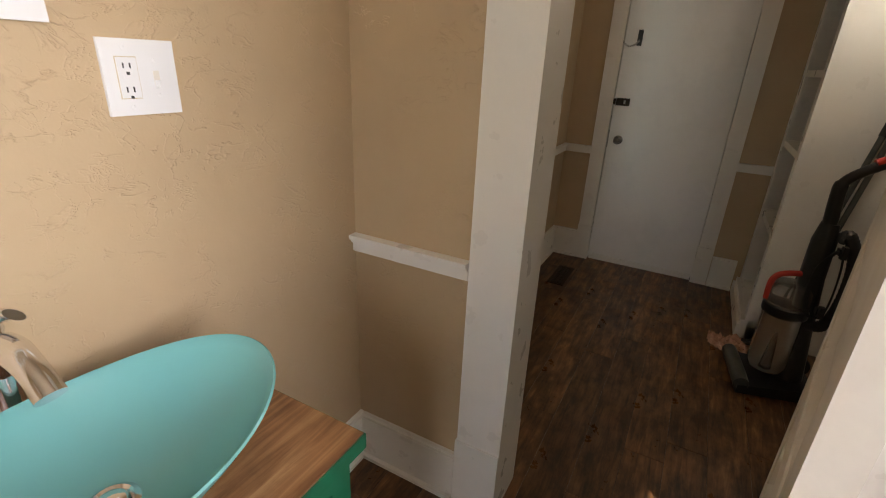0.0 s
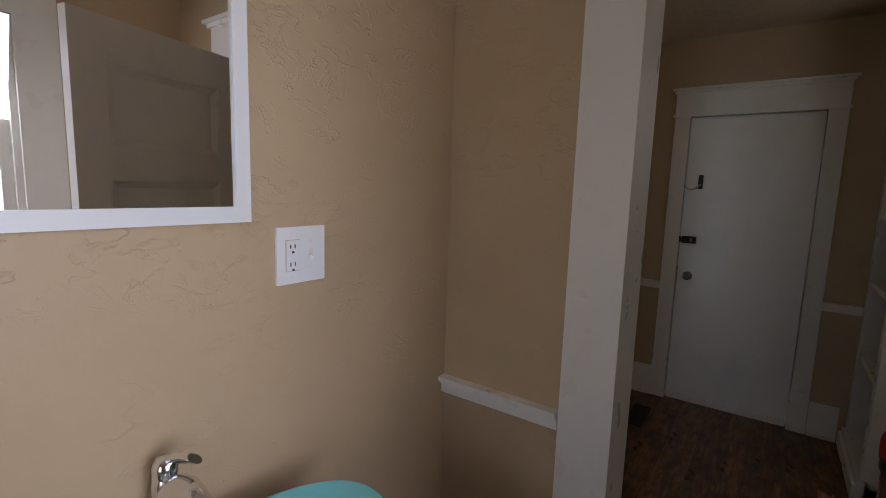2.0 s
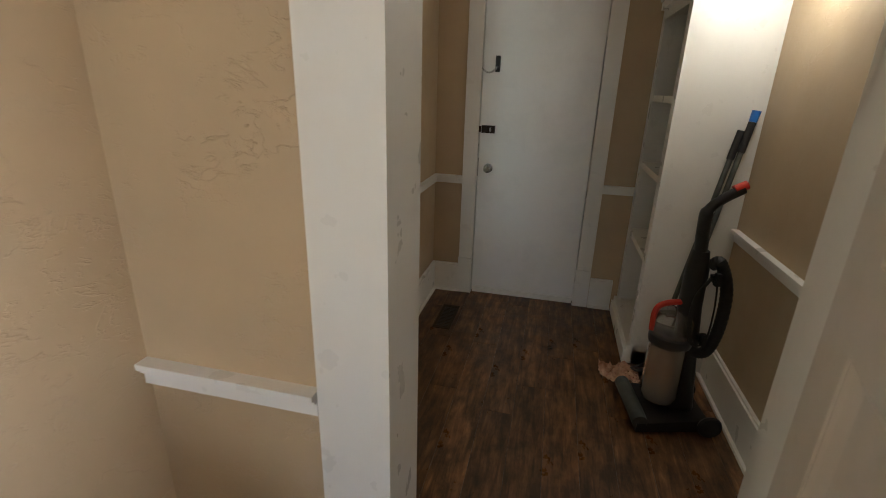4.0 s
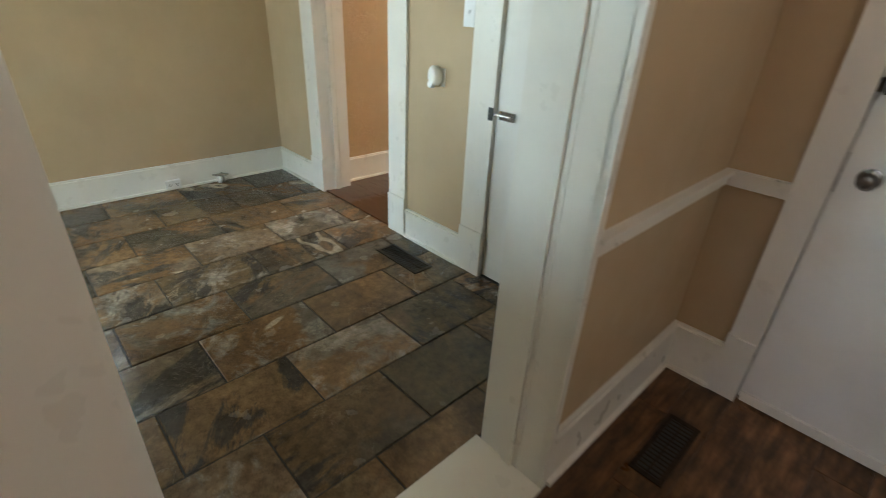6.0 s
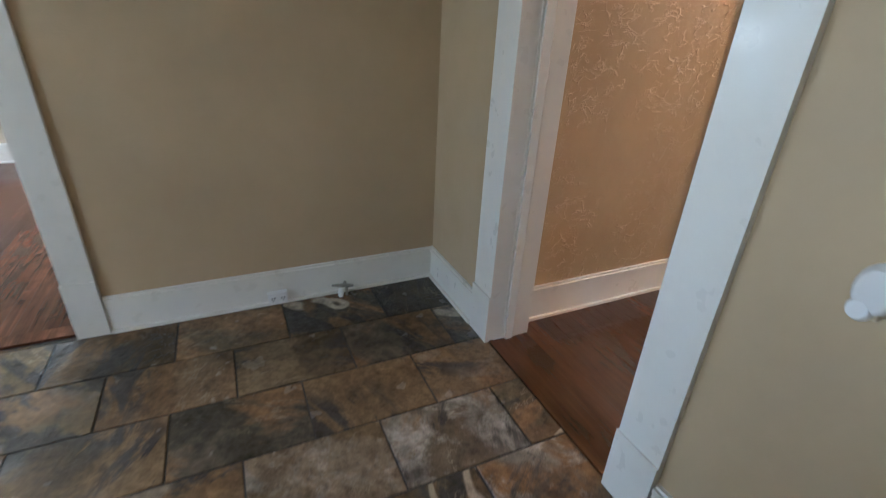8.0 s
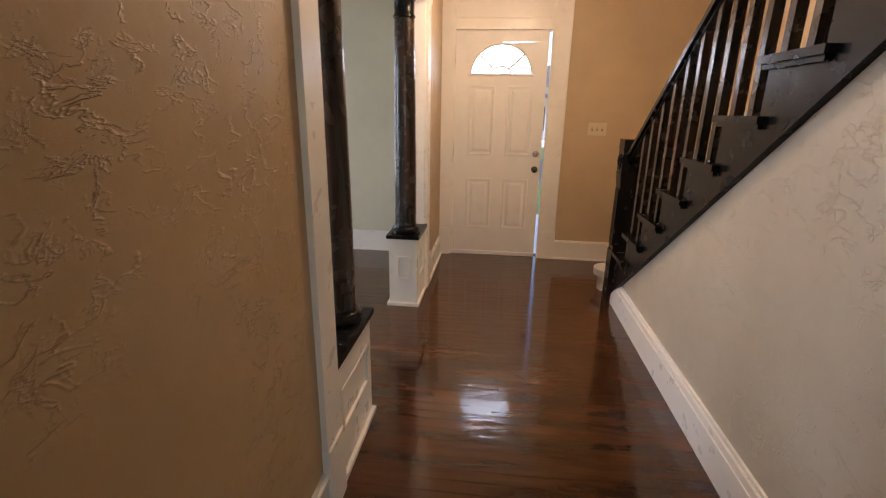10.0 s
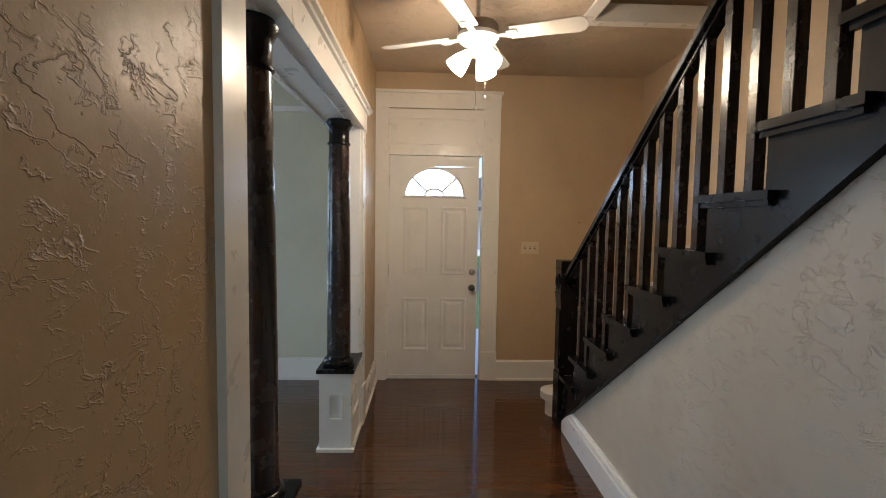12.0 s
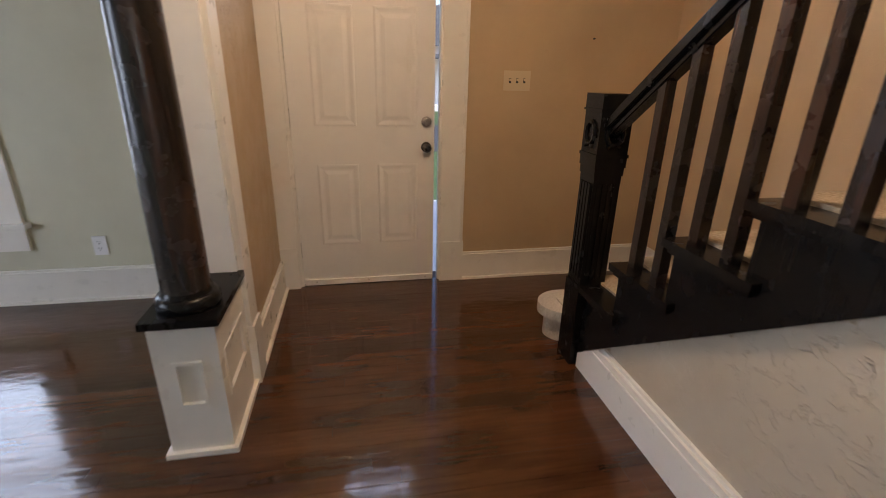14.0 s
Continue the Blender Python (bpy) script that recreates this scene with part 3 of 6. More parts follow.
tagged(boxes("ceiling_back", CEIL, (-0.93, 1.1, -3.0, 2.5, MUD_TOP, MUD_TOP + 0.1)), "tan painted plaster ceiling", kind="structure")
tagged(boxes("ceiling_kitchen", CEIL, (-7.9, -0.93, -3.0, 2.36, HALL_TOP - 0.1, HALL_TOP)), "tan painted plaster ceiling", kind="structure")
tagged(boxes("ceiling_hall", CEIL, (-7.9, -2.06, 2.36, 7.1, HALL_TOP, HALL_TOP + 0.1), (-2.06, -1.0, 5.72, 7.1, HALL_TOP, HALL_TOP + 0.1)), "cracked tan plaster ceiling round the stairwell", kind="structure")
wall("wall_stairwell", "y", -2.06, -1.96, 2.445, 5.72, 5.2, base=HALL_TOP + 0.1)
wall("wall_stairwell_north", "x", 5.72, 5.82, -2.06, -1.0, 5.2, base=HALL_TOP + 0.1)
wall("wall_stairwell_south", "x", 2.345, 2.445, -2.06, -1.0, 5.2, base=HALL_TOP)
tagged(boxes("ceiling_stairwell", CEIL, (-2.1, -1.0, 2.3, 5.85, 5.2, 5.3)), "plaster ceiling over the stairs", kind="structure")
bm = bmesh.new()
bx(bm, -2.11, -1.09, 5.68, 5.76, HALL_TOP - 0.02, HALL_TOP + 0.1)
bx(bm, -2.11, -2.03, 3.3, 5.68, HALL_TOP - 0.02, HALL_TOP + 0.1)
tagged(part("trim", bm, WHITE, bevel=0.004), "white trim round the stairwell opening", kind="structure")

# back hall and bathroom
wall("wall_mud_north", "x", MUD_N, MUD_N + 0.13, -1.036, 1.1, MUD_TOP, [(-0.515, 0.292, 0, 2.13)])
wall("wall_mud_west", "y", TILE_E, MUD_W, MUD_S - 0.155, MUD_N, HALL_TOP - 0.1, [(0.48, 1.445, 0, 2.15)])
wall("wall_east", "y", MUD_E, MUD_E + 0.13, -3.0, MUD_N, MUD_TOP, [(-1.62, -0.86, 1.0, 2.2)])
wall("wall_bath_north", "x", BATH_N, MUD_S, BATH_W, MUD_E, MUD_TOP, [(-0.25, 0.50, 0, 2.13)], PLASTER_BATH)
wall("wall_bath_west", "y", BATH_W - 0.13, BATH_W, -3.0, BATH_N, MUD_TOP, (), PLASTER_BATH)
wall("wall_bath_south", "x", -3.0, -2.9, BATH_W, MUD_E, MUD_TOP, [(-0.23, 0.47, 1.0, 2.1)])
# slate room
wall("wall_tile_north", "x", TILE_N, HALL_S, TILE_W - 0.14, TILE_E, HALL_TOP, [(-3.535, -2.645, 0, 2.14), (-1.85, -1.05, 0, 2.11)])
wall("wall_tile_west", "y", TILE_W - 0.14, TILE_W, FAR_S, TILE_N, HALL_TOP - 0.1, [(-1.32, 0.465, 0, 2.27)])
wall("wall_kitchen_stub", "x", TILE_S - 0.14, TILE_S, -2.30, TILE_E, 1.02)
wall("wall_kitchen_east", "y", TILE_E - 0.1, TILE_E, FAR_S, TILE_S - 0.14, HALL_TOP - 0.1)
wall("wall_south", "x", FAR_S - 0.12, FAR_S, -7.85, TILE_E, HALL_TOP - 0.1, [(-7.0, -5.4, 0.8, 2.2), (-3.0, -1.4, 1.05, 2.25)])
# hall, parlour, dining room
wall("wall_hall_west", "y", HALL_W - 0.21, HALL_W, HALL_S, FRONT, HALL_TOP, [(3.727, 5.94, 0, 2.33)], PLASTER_ROUGH)
wall("wall_front", "x", FRONT, FRONT + 0.16, -3.73, -0.95, HALL_TOP, [(-3.515, -2.54, 0, 2.60)], PLASTER)
wall("wall_front_parlour", "x", FRONT, FRONT + 0.16, -7.85, -3.73, HALL_TOP, [(-6.05, -5.13, 0.5, 2.2)], PLASTER_SAGE)
wall("wall_hall_east", "y", HALL_E, HALL_E + 0.1, HALL_S - 0.1, FRONT, 5.2)
wall("wall_hall_south", "x", HALL_S - 0.1, HALL_S, TILE_E, HALL_E + 0.1, HALL_TOP)
wall("wall_dining_west", "y", FAR_W - 0.14, FAR_W, FAR_S, 2.4, HALL_TOP, [(-0.03, 0.9, 0.5, 2.1)], PLASTER_PALE)
wall("wall_parlour_west", "y", FAR_W - 0.14, FAR_W, 2.4, FRONT, HALL_TOP, [(4.0, 5.4, 0.6, 2.2)], PLASTER_SAGE)
wall("wall_parlour_south", "x", 2.36, 2.45, FAR_W, TILE_W - 0.14, HALL_TOP, (), PLASTER_SAGE)
bm = bmesh.new()
prism(bm, [(2.45, 0), (5.84, 0), (5.84, 0.09), (5.40, 0.405), (2.45, 2.515)], "x", STAIR, STAIR + 0.09)
tagged(part("wall_under_stairs", bm, PLASTER_CREAM), "cream plaster wall under the stairs with trowel scars", kind="structure")

# trim of the back hall and bathroom
casing("x", MUD_N, -1, -0.495, 0.272, 2.11, 0.10, head=0.165)
jamb("x", MUD_N, MUD_N + 0.13, -0.515, 0.292, 2.13, stop=False)
baseboard("x", MUD_N, -1, MUD_W + 0.02, -0.60, 0.225)
baseboard("x", MUD_N, -1, 0.377, 0.53, 0.225)
baseboard("y", MUD_W, 1, 1.46, MUD_N, 0.225)
baseboard("y", MUD_W, 1, MUD_S, 0.37, 0.225)
chair_rail("x", MUD_N, -1, MUD_W + 0.02, -0.595)
chair_rail("x", MUD_N, -1, 0.372, 0.62)
chair_rail("y", MUD_W, 1, 1.45, MUD_N)
chair_rail("y", MUD_W, 1, MUD_S, 0.38)
chair_rail("y", MUD_E, -1, MUD_S, 1.63, 0.845)
baseboard("y", MUD_E, -1, MUD_S, 1.63, 0.225)
baseboard("x", MUD_S, 1, MUD_W + 0.02, -0.40, 0.225)
casing("y", MUD_W, 1, 0.50, 1.425, 2.13, 0.12, sides=(True, False), head=0.15)
bm = bmesh.new()
face_box(bm, "y", MUD_W, 1, 1.425, 1.455, 0, 0.022, 0, 2.13)
tagged(part("trim", bm, WHITE, bevel=0.003), "narrow white painted casing edge", kind="structure")
jamb("y", TILE_E, MUD_W, 0.48, 1.445, 2.15)
casing("y", TILE_E, -1, 0.50, 1.425, 2.13, 0.12, sides=(True, False), head=0.15)
tagged(boxes("threshold", WHITE, (-1.06, -0.775, 0.50, 1.425, -0.004, 0.014), bevel=0.006), "worn white painted wooden threshold", kind="structure")
casing("x", BATH_N, -1, -0.23, 0.48, 2.11, 0.15, head=0.16)
casing("x", MUD_S, 1, -0.23, 0.48, 2.11, 0.12, head=0.16)
jamb("x", BATH_N, MUD_S, -0.25, 0.50, 2.13, stop=False)
baseboard("x", BATH_N, -1, BATH_W + 0.02, -0.39, 0.20)
baseboard("y", BATH_W, 1, -2.9, BATH_N, 0.20)
baseboard("y", MUD_E, -1, -2.9, BATH_N, 0.20)
chair_rail("x", BATH_N, -1, BATH_W, -0.385, 0.903)
chair_rail("x", BATH_N, -1, 0.635, MUD_E, 0.88)
sash_window("window_1", "y", MUD_E, MUD_E + 0.13, -1.62, -0.86, 1.0, 2.2, -1, "white double-hung bathroom window", 1.76)
# added window, unseen behind the camera, so light reaches the back hall
sash_window("added_window_7", "x", -3.0, -2.9, -0.23, 0.47, 1.0, 2.1, 1, "white double-hung bathroom window")
bm = bmesh.new()
for z, x in ((0.88, -0.242), (0.80, -0.244)):
    bx(bm, x, x + 0.004, -0.19, -0.176, z - 0.03, z + 0.03)
tagged(part("strike_plate", bm, WHITE, bevel=0.001), "paint-clogged strike plate on the jamb", "strike plate")

# trim of the slate room
casing("x", TILE_N, -1, -3.515, -2.665, 2.12, 0.165, head=0.16, plinth=0.26)
jamb("x", TILE_N, HALL_S, -3.535, -2.645, 2.14)
casing("x", HALL_S, 1, -3.515, -2.665, 2.12, 0.10, sides=(True, True), head=0.16, plinth=0)
casing("x", TILE_N, -1, -1.83, -1.07, 2.09, 0.165, sides=(True, False), head=0.16, plinth=0.27)
jamb("x", TILE_N, HALL_S, -1.85, -1.05, 2.11, stop=False)
baseboard("x", TILE_N, -1, TILE_W + 0.02, -3.69)
baseboard("x", TILE_N, -1, -2.495, -2.0)
baseboard("y", TILE_W, 1, 0.58, TILE_N)
casing("y", TILE_W, 1, -1.3, 0.445, 2.25, 0.13, head=0.16, plinth=0.29)
casing("y", TILE_W - 0.14, -1, -1.3, 0.445, 2.25, 0.13, head=0.16, plinth=0.29)
jamb("y", TILE_W - 0.14, TILE_W, -1.32, 0.465, 2.27, stop=False)
tagged(boxes("threshold", HALL_WOOD, (-3.515, -2.665, 2.27, 2.361, -0.003, 0.004), (-3.515, -2.665, 2.27, 2.292, 0.004, 0.009), bevel=0.003), "narrow wooden strip between slate and oak", kind="structure")
tagged(boxes("threshold", DINING_WOOD, (-4.36, -4.27, -1.3, 0.445, -0.003, 0.010), bevel=0.004), "reddish wooden strip between slate and dining floor", kind="structure")
tagged(boxes("baseboard", SLOT, (-2.304, TILE_E, TILE_S, TILE_S + 0.012, 0, 0.05), (-2.312, -2.30, TILE_S - 0.14, TILE_S + 0.012, 0, 0.05)), "thin dark base strip of the kitchen wall", kind="structure")

# trim of the dining room
baseboard("y", FAR_W, 1, FAR_S, 2.45, 0.19)
chair_rail("y", FAR_W, 1, FAR_S, -0.19, 0.90)
chair_rail("y", FAR_W, 1, 1.06, 2.45, 0.90)
sash_window("window_2", "y", FAR_W - 0.14, FAR_W, -0.03, 0.9, 0.5, 2.1, 1, "white double-hung dining room window in daylight", 1.3)
# unseen side window, the opening for dining_south_light
sash_window("window_5", "x", FAR_S - 0.12, FAR_S, -7.0, -5.4, 0.8, 2.2, 1, "white double-hung side window, unseen")
sash_window("window_6", "x", FAR_S - 0.12, FAR_S, -3.0, -1.4, 1.05, 2.25, 1, "white kitchen window")

# trim of the hall and parlour
baseboard("y", HALL_W, 1, HALL_S + 0.03, 3.58, 0.20)
baseboard("y", HALL_W, 1, 6.08, FRONT, 0.20)
baseboard("x", FRONT, -1, -2.44, HALL_E, 0.195)
baseboard("x", FRONT, -1, FAR_W, HALL_W - 0.21, 0.21)
baseboard("y", HALL_W - 0.21, -1, 6.08, FRONT, 0.195)
baseboard("y", HALL_E, -1, 6.3, FRONT, 0.195)
bm = bmesh.new()
prism(bm, [(HALL_S, 0), (5.838, 0), (5.838, 0.075), (5.72, 0.160), (HALL_S, 0.160)], "x", STAIR - 0.030, STAIR)
prism(bm, [(HALL_S, 0.160), (5.72, 0.160), (5.675, 0.192), (HALL_S, 0.192)], "x", STAIR - 0.024, STAIR)
prism(bm, [(HALL_S, 0.192), (5.675, 0.192), (5.655, 0.208), (HALL_S, 0.208)], "x", STAIR - 0.012, STAIR)
tagged(part("baseboard", bm, WHITE, bevel=0.004), "tall white painted baseboard under the stairs", kind="structure")
sash_window("window_3", "x", FRONT, FRONT + 0.16, -6.05, -5.13, 0.5, 2.2, -1, "white double-hung parlour window, bright outside", 1.36)
# unseen west window, the opening for living_west_light
sash_window("window_4", "y", FAR_W - 0.14, FAR_W, 4.0, 5.4, 0.6, 2.2, 1, "white parlour side window, unseen")
bm = bmesh.new()
face_box(bm, "x", FRONT, -1, FAR_W, HALL_W - 0.21, 0, 0.022, 2.54, 2.58)
face_box(bm, "x", FRONT, -1, FAR_W, HALL_W - 0.21, 0, 0.032, 2.572, 2.584)
tagged(part("trim", bm, WHITE, bevel=0.002), "white picture rail of the parlour", kind="structure")

# opening between hall and parlour: pilasters and a capped beam
bm = bmesh.new()
for y0, y1 in ((3.586, 3.727), (5.94, 6.068)):
    for f, d in ((HALL_W, 1), (HALL_W - 0.21, -1)):
        face_box(bm, "y", f, d, y0, y1, 0, 0.022, 0.29, 2.22)
        face_box(bm, "y", f, d, y0 - 0.004, y1 + 0.004, 0, 0.032, 0, 0.29)
bx(bm, HALL_W - 0.21, HALL_W, 3.727, 3.742, 0, 2.22)
bx(bm, HALL_W - 0.21, HALL_W, 5.92, 5.94, 0, 2.22)
tagged(part("trim", bm, WHITE, bevel=0.003), "white painted pilasters beside the columns", kind="structure")
bm = bmesh.new()
bx(bm, HALL_W - 0.212, HALL_W + 0.002, 3.727, 5.94, 2.22, 2.335)
for f, d in ((HALL_W, 1), (HALL_W - 0.21, -1)):
    face_box(bm, "y", f, d, 3.565, 6.09, 0.002, 0.028, 2.205, 2.335)
    face_box(bm, "y", f, d, 3.545, 6.11, 0.002, 0.045, 2.335, 2.355)
    face_box(bm, "y", f, d, 3.53, 6.125, 0.002, 0.066, 2.355, 2.375)
bx(bm, HALL_W - 0.15, HALL_W - 0.06, 3.80, 5.905, 2.205, 2.22)
tagged(part("trim", bm, WHITE, bevel=0.003), "white painted beam with a moulded cap over the columns", kind="structure")

# front door surround with its panelled transom
bm = bmesh.new()
face_box(bm, "x", FRONT, -1, HALL_W + 0.001, -3.515, 0, 0.02, 0.28, 2.60)
face_box(bm, "x", FRONT, -1, HALL_W + 0.001, -3.515, 0, 0.03, 0, 0.28)
face_box(bm, "x", FRONT, -1, -2.60, -2.45, 0, 0.02, 0.28, 2.60)
face_box(bm, "x", FRONT, -1, -2.465, -2.448, 0.02, 0.03, 0.28, 2.60)
face_box(bm, "x", FRONT, -1, -2.60, -2.442, 0, 0.03, 0, 0.28)
face_box(bm, "x", FRONT, -1, HALL_W + 0.001, -2.445, 0, 0.024, 2.60, 2.735)
face_box(bm, "x", FRONT, -1, HALL_W + 0.001, -2.43, 0, 0.05, 2.735, 2.76)
bx(bm, -3.515, -2.60, FRONT + 0.03, FRONT + 0.07, 2.19, 2.60)
for u0, u1, z0, z1 in ((-3.47, -2.645, 2.51, 2.525), (-3.47, -2.645, 2.27, 2.285), (-3.47, -3.455, 2.285, 2.51), (-2.66, -2.645, 2.285, 2.51)):
    bx(bm, u0, u1, FRONT + 0.018, FRONT + 0.03, z0, z1)
bx(bm, -3.515, -3.497, FRONT + 0.0, FRONT + 0.16, 0, 2.60)
bx(bm, -2.612, -2.60, FRONT + 0.0, FRONT + 0.055, 0, 2.60)
bx(bm, -2.60, -2.54, FRONT + 0.03, FRONT + 0.07, 2.19, 2.60)
bx(bm, -3.497, -2.612, FRONT + 0.0, FRONT + 0.16, 2.165, 2.19)
tagged(part("trim", bm, WHITE, bevel=0.003), "cream painted front door surround with a panelled transom", kind="structure")

# ---- back hall ----


def flush_door():
    d = thing("door_1", "flush white back door, closed, with knob, deadbolt and chain", "door", kind="structure")
    y = MUD_N + 0.012
    boxes("leaf", DOOR_WHITE, (-0.49, 0.267, y, y + 0.04, 0.015, 2.105), parent=d, bevel=0.003)
    boxes("door_sweep", WHITE, (-0.485, 0.262, y - 0.012, y, 0.004, 0.045), parent=d, bevel=0.003)
    k = knob(d, -0.418, y, 0.962, -1)
    boxes("latch_guard", STEEL, (-0.503, -0.487, y - 0.006, y - 0.001, 0.90, 1.03), parent=d, bevel=0.001)
    lock = boxes("deadbolt", BRONZE, (-0.475, -0.385, y - 0.028, y, 1.205, 1.255), parent=d, bevel=0.004)
    boxes("keeper", BRONZE, (-0.515, -0.480, y - 0.024, y - 0.004, 1.21, 1.25), parent=d, bevel=0.003)
    boxes("thumb_turn", STEEL, (-0.42, -0.41, y - 0.045, y - 0.028, 1.218, 1.242), parent=lock, bevel=0.002)
    boxes("chain_plate", SLOT, (-0.408, -0.378, y - 0.012, y, 1.60, 1.70), parent=d, bevel=0.003)
    boxes("chain_anchor", STEEL, (-0.525, -0.503, y - 0.022, y - 0.002, 1.665, 1.70), parent=d, bevel=0.003)
    bm = bmesh.new()
    pts = curve_pts([(-0.514, y - 0.026, 1.68), (-0.50, y - 0.024, 1.63), (-0.46, y - 0.02, 1.597), (-0.42, y - 0.02, 1.605), (-0.395, y - 0.02, 1.63)], 7)
    for i, p in enumerate(pts[:-1]):
        q = pts[i + 1]
        c, dirn = (p + q) / 2, (q - p).normalized()
        m = Matrix.Translation(c) @ dirn.to_track_quat("X", "Z").to_matrix().to_4x4() @ Matrix.Rotation(radians(90 * (i % 2)), 4, "X")
        loop = [m @ Vector((0.0095 * math.cos(a), 0.005 * math.sin(a), 0)) for a in np.linspace(0, 2 * math.pi, 11)]
        tube(bm, loop, 0.0014, 5)
    part("chain", bm, STEEL, d, smooth=True)
    for z in (0.22, 1.05, 1.86):
        bm = bmesh.new()
        lathe(bm, [(0.006, z - 0.045), (0.006, z + 0.045)], 0.272, y - 0.006, 10)
        part("hinge", bm, WHITE, d, smooth=True)
    return d


flush_door()
boxes("door_backing", DOOR_WHITE, (-0.515, 0.292, MUD_N + 0.09, MUD_N + 0.125, 0, 2.12))
tagged(bpy.data.objects["door_backing"], "plain boarding behind the back door", kind="structure")


def built_in():
    c = thing("built_in_cabinet", "white painted built-in shelves with an upper cupboard", "cabinet")
    x0, x1, y0, y1 = 0.585, MUD_E - 0.002, 1.65, MUD_N - 0.026
    boxes("side_panel", WHITE, (x0, x1, y0, y0 + 0.03, 0.0, MUD_TOP - 0.002), parent=c, bevel=0.002)
    boxes("side_panel", WHITE, (x0, x1, y1 - 0.03, y1, 0.0, MUD_TOP - 0.002), parent=c, bevel=0.002)
    boxes("back_panel", WHITE, (x1 - 0.012, x1, y0 + 0.03, y1 - 0.03, 0.1, MUD_TOP - 0.002), parent=c)
    boxes("face_frame", WHITE, (x0 - 0.016, x0, y0, y0 + 0.075, 0.12, MUD_TOP - 0.002), (x0 - 0.016, x0, y1 - 0.075, y1, 0.12, MUD_TOP - 0.002), parent=c, bevel=0.003)
    for z in (0.12, 0.64, 1.085, 1.485):
        boxes("shelf", WHITE, (x0 - 0.014, x1 - 0.012, y0 + 0.075, y1 - 0.075, z - 0.035, z), (x0, x1 - 0.012, y0 + 0.03, y1 - 0.03, z - 0.034, z - 0.001), parent=c, bevel=0.002)
    boxes("rail", WHITE, (x0 - 0.016, x0, y0 + 0.075, y1 - 0.075, 1.90, 1.965), (x0, x1 - 0.012, y0 + 0.03, y1 - 0.03, 1.93, 1.962), parent=c, bevel=0.002)
    boxes("plinth", WHITE, (0.535, x0 + 0.1, y0, y1, 0.0, 0.085), parent=c, bevel=0.005)
    boxes("plinth_moulding", WHITE, (0.55, x0 + 0.02, y0, y1, 0.085, 0.118), parent=c, bevel=0.006)
    for ya, yb in ((y0 + 0.04, (y0 + y1) / 2 - 0.003), ((y0 + y1) / 2 + 0.003, y1 - 0.04)):
        dr = boxes("cupboard_door", WHITE, (x0 - 0.040, x0 - 0.018, ya, yb, 1.95, MUD_TOP - 0.06), parent=c, bevel=0.003)
        boxes("inset", WHITE, (x0 - 0.043, x0 - 0.040, ya + 0.06, yb - 0.06, 2.01, MUD_TOP - 0.12), parent=dr, bevel=0.001)
        boxes("latch", STEEL, (x0 - 0.052, x0 - 0.040, yb - 0.03, yb - 0.015, 1.99, 2.03), parent=dr, bevel=0.002)
    return c


built_in()
bm = bmesh.new()
bx(bm, 0.62, 0.90, 1.72, 1.95, 1.087, 1.125)
bmesh.ops.subdivide_edges(bm, edges=bm.edges, cuts=5, use_grid_fill=True)
for v in bm.verts:
    k = noise.noise(v.co * 9)
    v.co.z += max(0.0, 0.035 * k) if v.co.z > 1.1 else 0
    v.co.x += 0.02 * noise.noise(v.co * 7 + Vector((3, 0, 0)))
tagged(part("folded_cloth", bm, DARK_CLOTH, smooth=True), "folded dark green cloth on the built-in shelf", "cloth")


